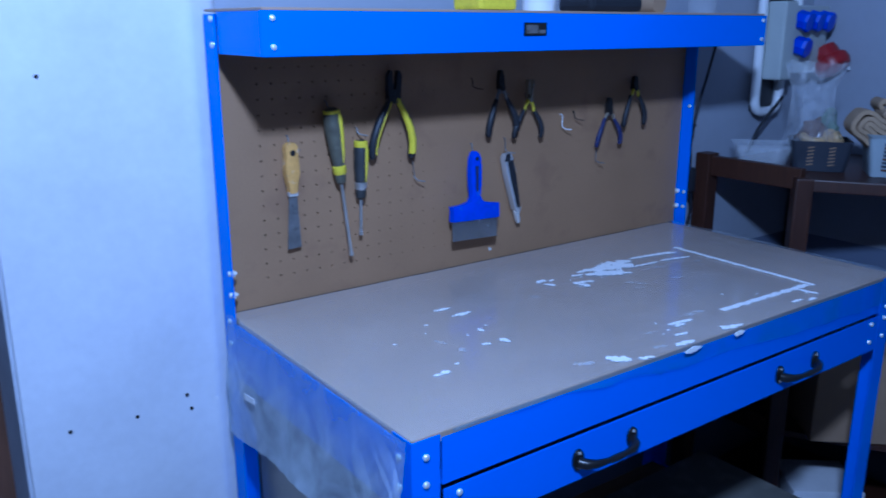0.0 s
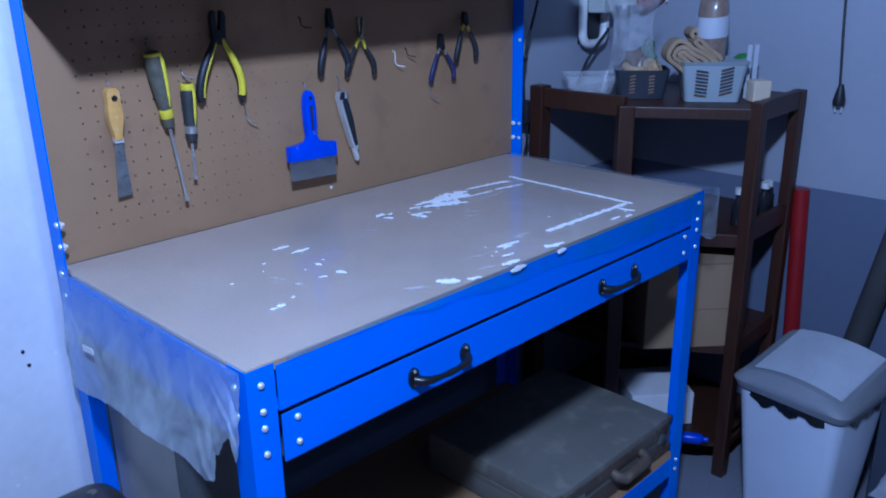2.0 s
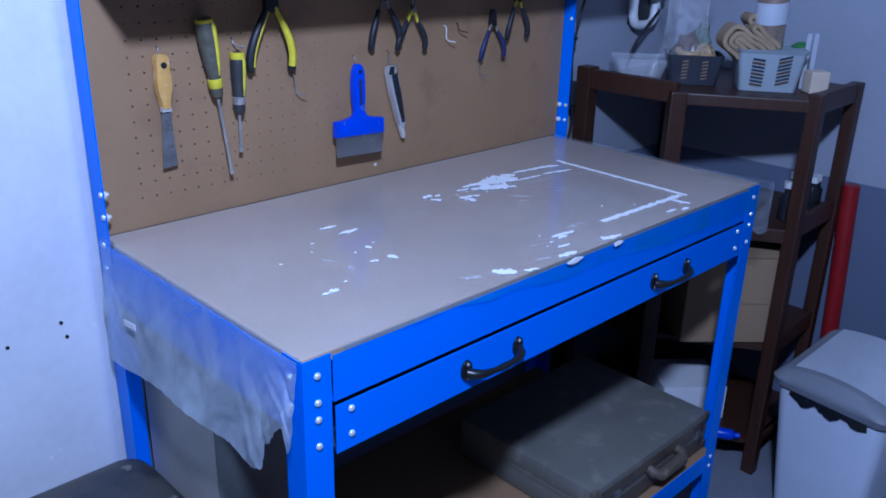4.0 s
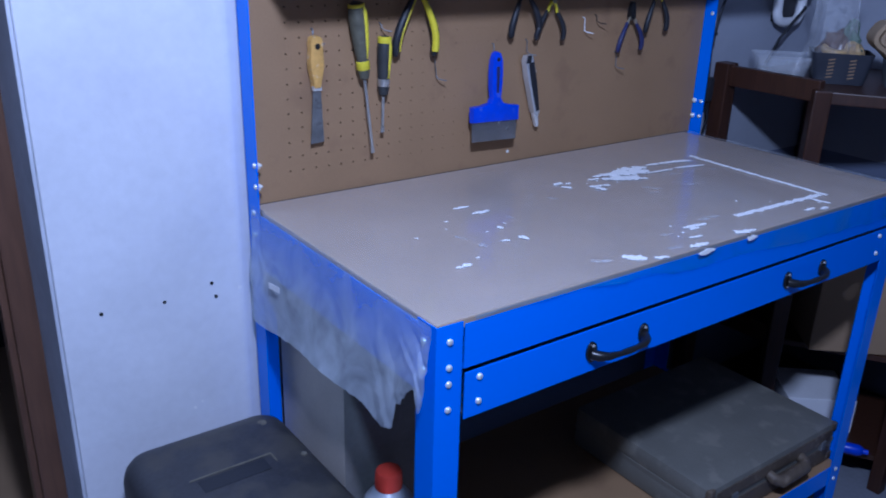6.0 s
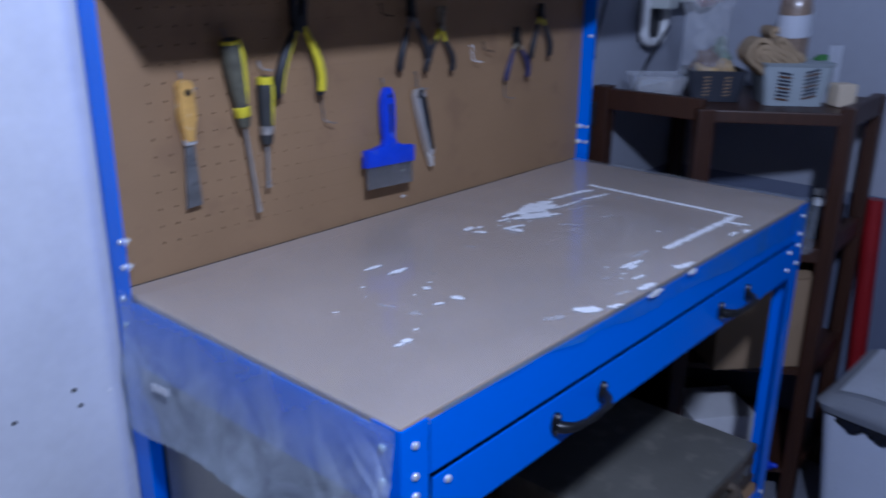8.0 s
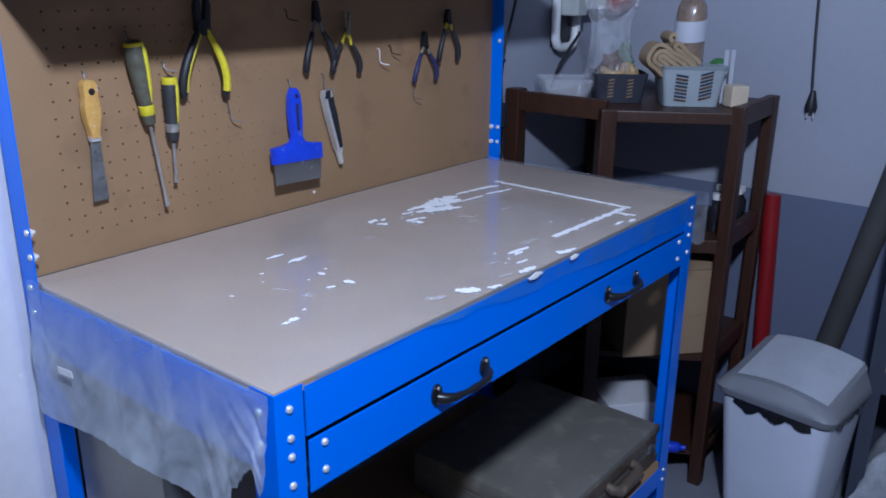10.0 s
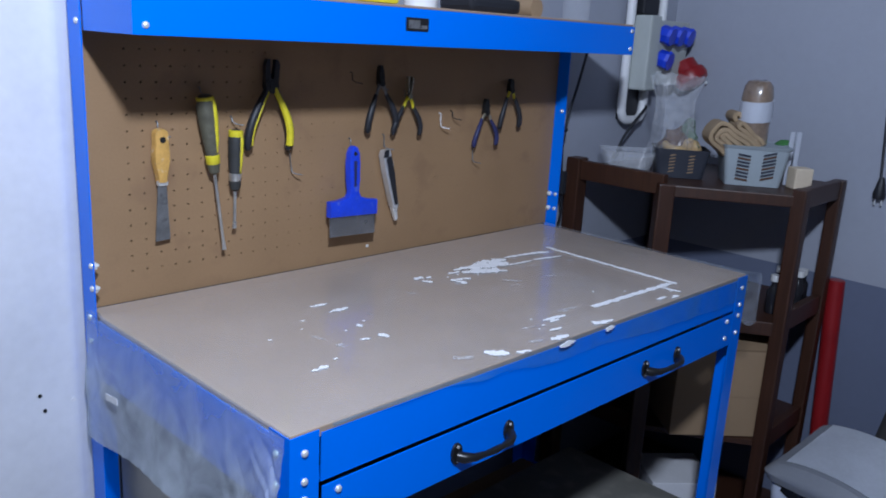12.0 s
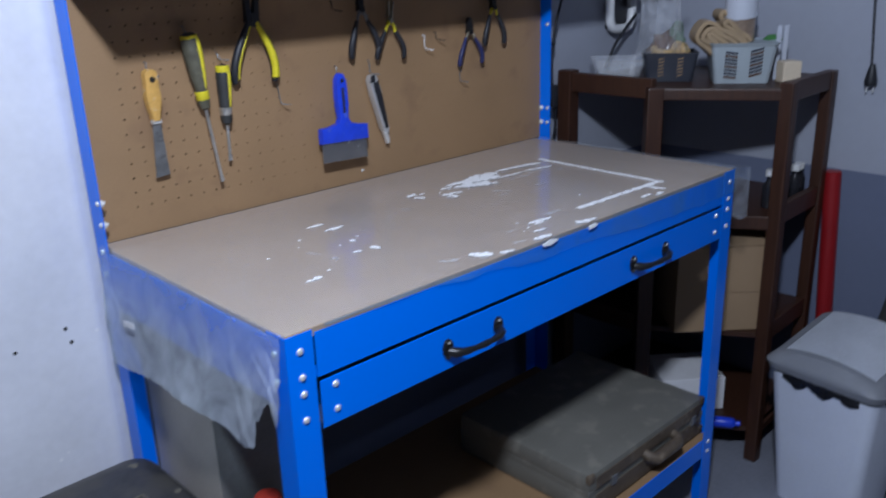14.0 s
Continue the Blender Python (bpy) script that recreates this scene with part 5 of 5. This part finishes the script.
for dy in (-0.008, 0.008):
    part("pin", cyl(B(), (1.774, -0.597 + dy, 1.005), (1.774, -0.597 + dy, 0.988), 0.0022, seg=8), STEEL, plug)
pole = thing("red_pole", "red painted pipe standing against the wall", "pole")
part("pipe", cyl(B(), (1.762, -0.580, 0.0), (1.764, -0.536, 0.771), 0.022, seg=24), RED, pole, smooth=True)
part("end_cap", cyl(B(), (1.764, -0.536, 0.771), (1.764, -0.536, 0.774), 0.0195, seg=24), RED, pole)
lean = thing("leaning_tube", "dark grey foam tube leaning against the wall", "tube")
part("sleeve", cyl(B(), (1.74, -0.668, 0.0), (1.745, -0.866, 1.08), 0.032, seg=24), POLE, lean, smooth=True)
part("end_ring", cyl(B(), (1.745, -0.866, 1.08), (1.745, -0.8665, 1.083), 0.022, seg=24), IRON, lean)

# ---- waste bin ----
bin_1 = thing("waste_bin", "grey plastic swing-lid waste bin with black liner", "waste bin", pose(1.446, -0.742, 0.0, 0, 0, -97))
part("body", frustum(B(), (0.104, 0.090), (0.133, 0.119), 0.0, 0.360, 0.003, r=0.03), BIN_GREY, bin_1, smooth=True)
rows = []
for j in range(6):
    row = []
    for k in range(121):
        a = 2 * math.pi * k / 120
        c, q = math.cos(a), math.sin(a)
        f = (abs(c) ** 5 + abs(q) ** 5) ** (-0.2) * (1 + 0.010 * wob(7 * c, 7 * q, j * 0.4))
        row.append((0.136 * f * c, 0.123 * f * q, 0.382 - 0.052 * j / 5 * (0.66 + 0.55 * wob(4.2 * c, 4.2 * q, 1) + 0.12 * wob(13 * c, 13 * q, 4))))
    rows.append(row)
part("liner", sheet(rows), LINER, bin_1, "black bin liner edge", smooth=True)


def lid_height(x, y):
    """The lid arches along its length and rises towards the back."""
    return 0.417 + 0.030 * (1 - (x / 0.16) ** 2) + 0.19 * y


def lid_ring(hx, hy, r):
    out = []
    for cx, cy, a0 in ((1, 1, 0), (-1, 1, 90), (-1, -1, 180), (1, -1, 270)):
        for k in range(7):
            a = radians(a0 + 15 * k)
            out.append((cx * (hx - r) + r * math.cos(a), cy * (hy - r) + r * math.sin(a)))
        if a0 in (0, 180):
            # the long sides carry points so that they follow the arch
            out += [(cx * (hx - r) * (1 - 2 * k / 10), cy * hy) for k in range(1, 10)]
    return out


bm = B()
rings = [[bm.verts.new((x, y, 0.368 if z is None else z * (lid_height(x, y) - 0.384) + 0.384)) for x, y in lid_ring(hx, hy, r)] for hx, hy, r, z in ((0.140, 0.126, 0.030, None), (0.146, 0.132, 0.032, 0.0), (0.147, 0.133, 0.032, 0.20), (0.142, 0.128, 0.028, 0.48), (0.126, 0.110, 0.016, 1.0), (0.122, 0.106, 0.012, 0.985))]
for a, b in zip(rings, rings[1:]):
    for k in range(46):
        bm.faces.new((a[k], a[(k + 1) % 46], b[(k + 1) % 46], b[k]))
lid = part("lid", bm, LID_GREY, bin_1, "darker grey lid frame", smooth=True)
def lid_sheet(x0, x1, y0, y1, lift):
    """A patch of the lid's arched top."""
    return sheet([[(x, y, lid_height(x, y) + lift) for x in (x0 + (x1 - x0) * i / 16 for i in range(17))] for y in (y0 + (y1 - y0) * j / 10 for j in range(11))])


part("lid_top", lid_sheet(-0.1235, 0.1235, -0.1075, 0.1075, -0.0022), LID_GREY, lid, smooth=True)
bm = lid_sheet(-0.103, 0.116, -0.098, 0.110, 0.0028)
bmesh.ops.solidify(bm, geom=list(bm.faces), thickness=0.004)
part("flap", bm, FLAP_GREY, lid, "pale grey swing flap", smooth=True)

# ---- storage rack ----
rack = thing("storage_rack", "dark slate steel storage rack with board shelves", "storage rack")
RX0, RX1, RY0, RY1 = 1.52, 1.778, -1.75, -0.882


def rack_post(x, y, sx, sy):
    bm = box(B(), *sorted((x, x + sx * 0.036))[:1], *sorted((y, y + sy * 0.002))[:1], 0.0, max(x, x + sx * 0.036), max(y, y + sy * 0.002), 1.75)
    return box(bm, min(x, x + sx * 0.002), min(y, y + sy * 0.036), 0.0, max(x, x + sx * 0.002), max(y, y + sy * 0.036), 1.75)


for x, y, sx, sy in ((RX0, RY1, 1, -1), (RX1, RY1, -1, -1), (RX0, RY0, 1, 1), (RX1, RY0, -1, 1)):
    part("post", rack_post(x, y, sx, sy), RACK, rack)
for z in (0.10, 0.452, 0.945, 1.36):
    for x in (RX0 + 0.003, RX1 - 0.011):
        part("beam", box(B(), x, RY0 + 0.003, z - 0.058, x + 0.008, RY1 - 0.003, z, 0.001), RACK, rack)
    part("end_beam", box(B(), RX0 + 0.012, RY1 - 0.012, z - 0.058, RX1 - 0.012, RY1 - 0.003, z, 0.001), RACK, rack)
    part("shelf_board", box(B(), RX0 + 0.004, RY0 + 0.003, z - 0.006, RX1 - 0.004, RY1 - 0.004, z + 0.002), MDF, rack, "fibreboard shelf")
for z in (0.80, 0.84, 1.20, 1.24):
    part("rivet", cyl(B(), (RX0 - 0.0015, RY1 - 0.014, z), (RX0, RY1 - 0.014, z), 0.004, seg=8), STEEL, rack)
crate = thing("printed_carton", "cardboard box with red and white edge pattern", "cardboard box", pose(1.535, -1.00, 0.455))
part("body", box(B(), 0.0, -0.26, 0.0, 0.24, 0.0, 0.13, 0.002), PALE_CARD, crate)
bm = B()
for k in range(9):
    y = -0.255 + 0.028 * k
    bm.faces.new([bm.verts.new((-0.0012, yy, zz)) for yy, zz in ((y, 0.004), (y + 0.012, 0.018), (y + 0.024, 0.004))])
    bm.faces.new([bm.verts.new((-0.0012, yy, zz)) for yy, zz in ((y + 0.002, 0.022), (y + 0.012, 0.010), (y + 0.022, 0.022))])
part("print_pattern", bm, RED, crate, "red printed triangles")
part("print_ground", box(B(), -0.0008, -0.26, 0.0, -0.0001, 0.0, 0.026), PAPER, crate)
bm = B()
for k in range(5):
    z = 0.03 + 0.024 * k
    bm.faces.new([bm.verts.new((-0.0012, yy, zz)) for yy, zz in ((-0.001, z), (-0.006, z + 0.010), (-0.001, z + 0.02))])
part("print_pattern", bm, RED, crate, "red printed triangles")
part("print_edge", box(B(), -0.0009, -0.0075, 0.026, -0.0001, 0.0, 0.13), PAPER, crate)
flat = thing("flat_carton", "low plain cardboard box with sloping lid on the rack shelf", "cardboard box", pose(1.535, -0.99, 0.455))
bm = box(B(), -0.006, 0.0, 0.0, 0.22, 0.088, 0.052)
for v in bm.verts:
    # the lid slopes down towards the front
    if v.co.z > 0.04 and v.co.x < 0.1:
        v.co.z = 0.014
part("body", bm, PALE_CARD, flat)
bag = thing("silver_bag", "shiny silver plastic bag on the bottom rack shelf", "bag", pose(1.53, -1.035, 0.105))
rows = []
for j in range(37):
    v = j / 18 - 1
    row = []
    for i in range(37):
        u = i / 18 - 1
        full = max(0.0, 1 - abs(u) ** 3.2) ** 0.6 * max(0.0, 1 - abs(v) ** 3.6) ** 0.6
        fold = 0.030 * wob(u * 2.2, v * 2.2, 3) + 0.018 * abs(wob(u * 4.5, v * 4.5, 8)) + 0.006 * wob(u * 11, v * 11, 5)
        row.append((0.09 + 0.115 * u + 0.020 * wob(u * 2.5, v * 2.5, 11), -0.035 + 0.175 * v + 0.020 * wob(u * 2.5, v * 2.5, 15), max(0.0, 0.165 * full + full * fold * 1.6)))
    rows.append(row)
part("bag", sheet(rows), SILVER, bag, smooth=True)
hose = thing("black_hose", "thick black corrugated hose lying in the rack", "hose")
part("hose", tube(B(), [(1.49, -1.050, 0.100), (1.485, -1.045, 0.145), (1.482, -1.050, 0.205), (1.480, -1.065, 0.265), (1.480, -1.095, 0.305), (1.482, -1.135, 0.320), (1.486, -1.180, 0.310), (1.49, -1.220, 0.265), (1.50, -1.240, 0.185)], 0.018, 14), BLACK, hose, smooth=True)
dome_box = thing("clear_box", "clear plastic-wrapped package on a rack shelf", "package", pose(1.65, -1.0, 0.947))
part("package", frustum(B(), (0.11, 0.09), (0.085, 0.07), 0.0, 0.10, 0.002, False, 0.03), BAG, dome_box, smooth=True)
part("base", frustum(B(), (0.10, 0.08), (0.09, 0.075), 0.002, 0.03, 0.002, False, 0.02), CARD, dome_box)
bag2 = thing("yellow_packet", "yellow and dark packet hanging on the rack post", "packet", pose(1.508, -0.842, 1.292))
part("packet", box(B(), -0.008, -0.040, 0.024, 0.0085, 0.010, 0.20, 0.005), YELLOW, bag2)
part("packet_end", box(B(), -0.009, -0.040, 0.0, 0.0085, 0.012, 0.026, 0.003), JAMB_WOOD, bag2)
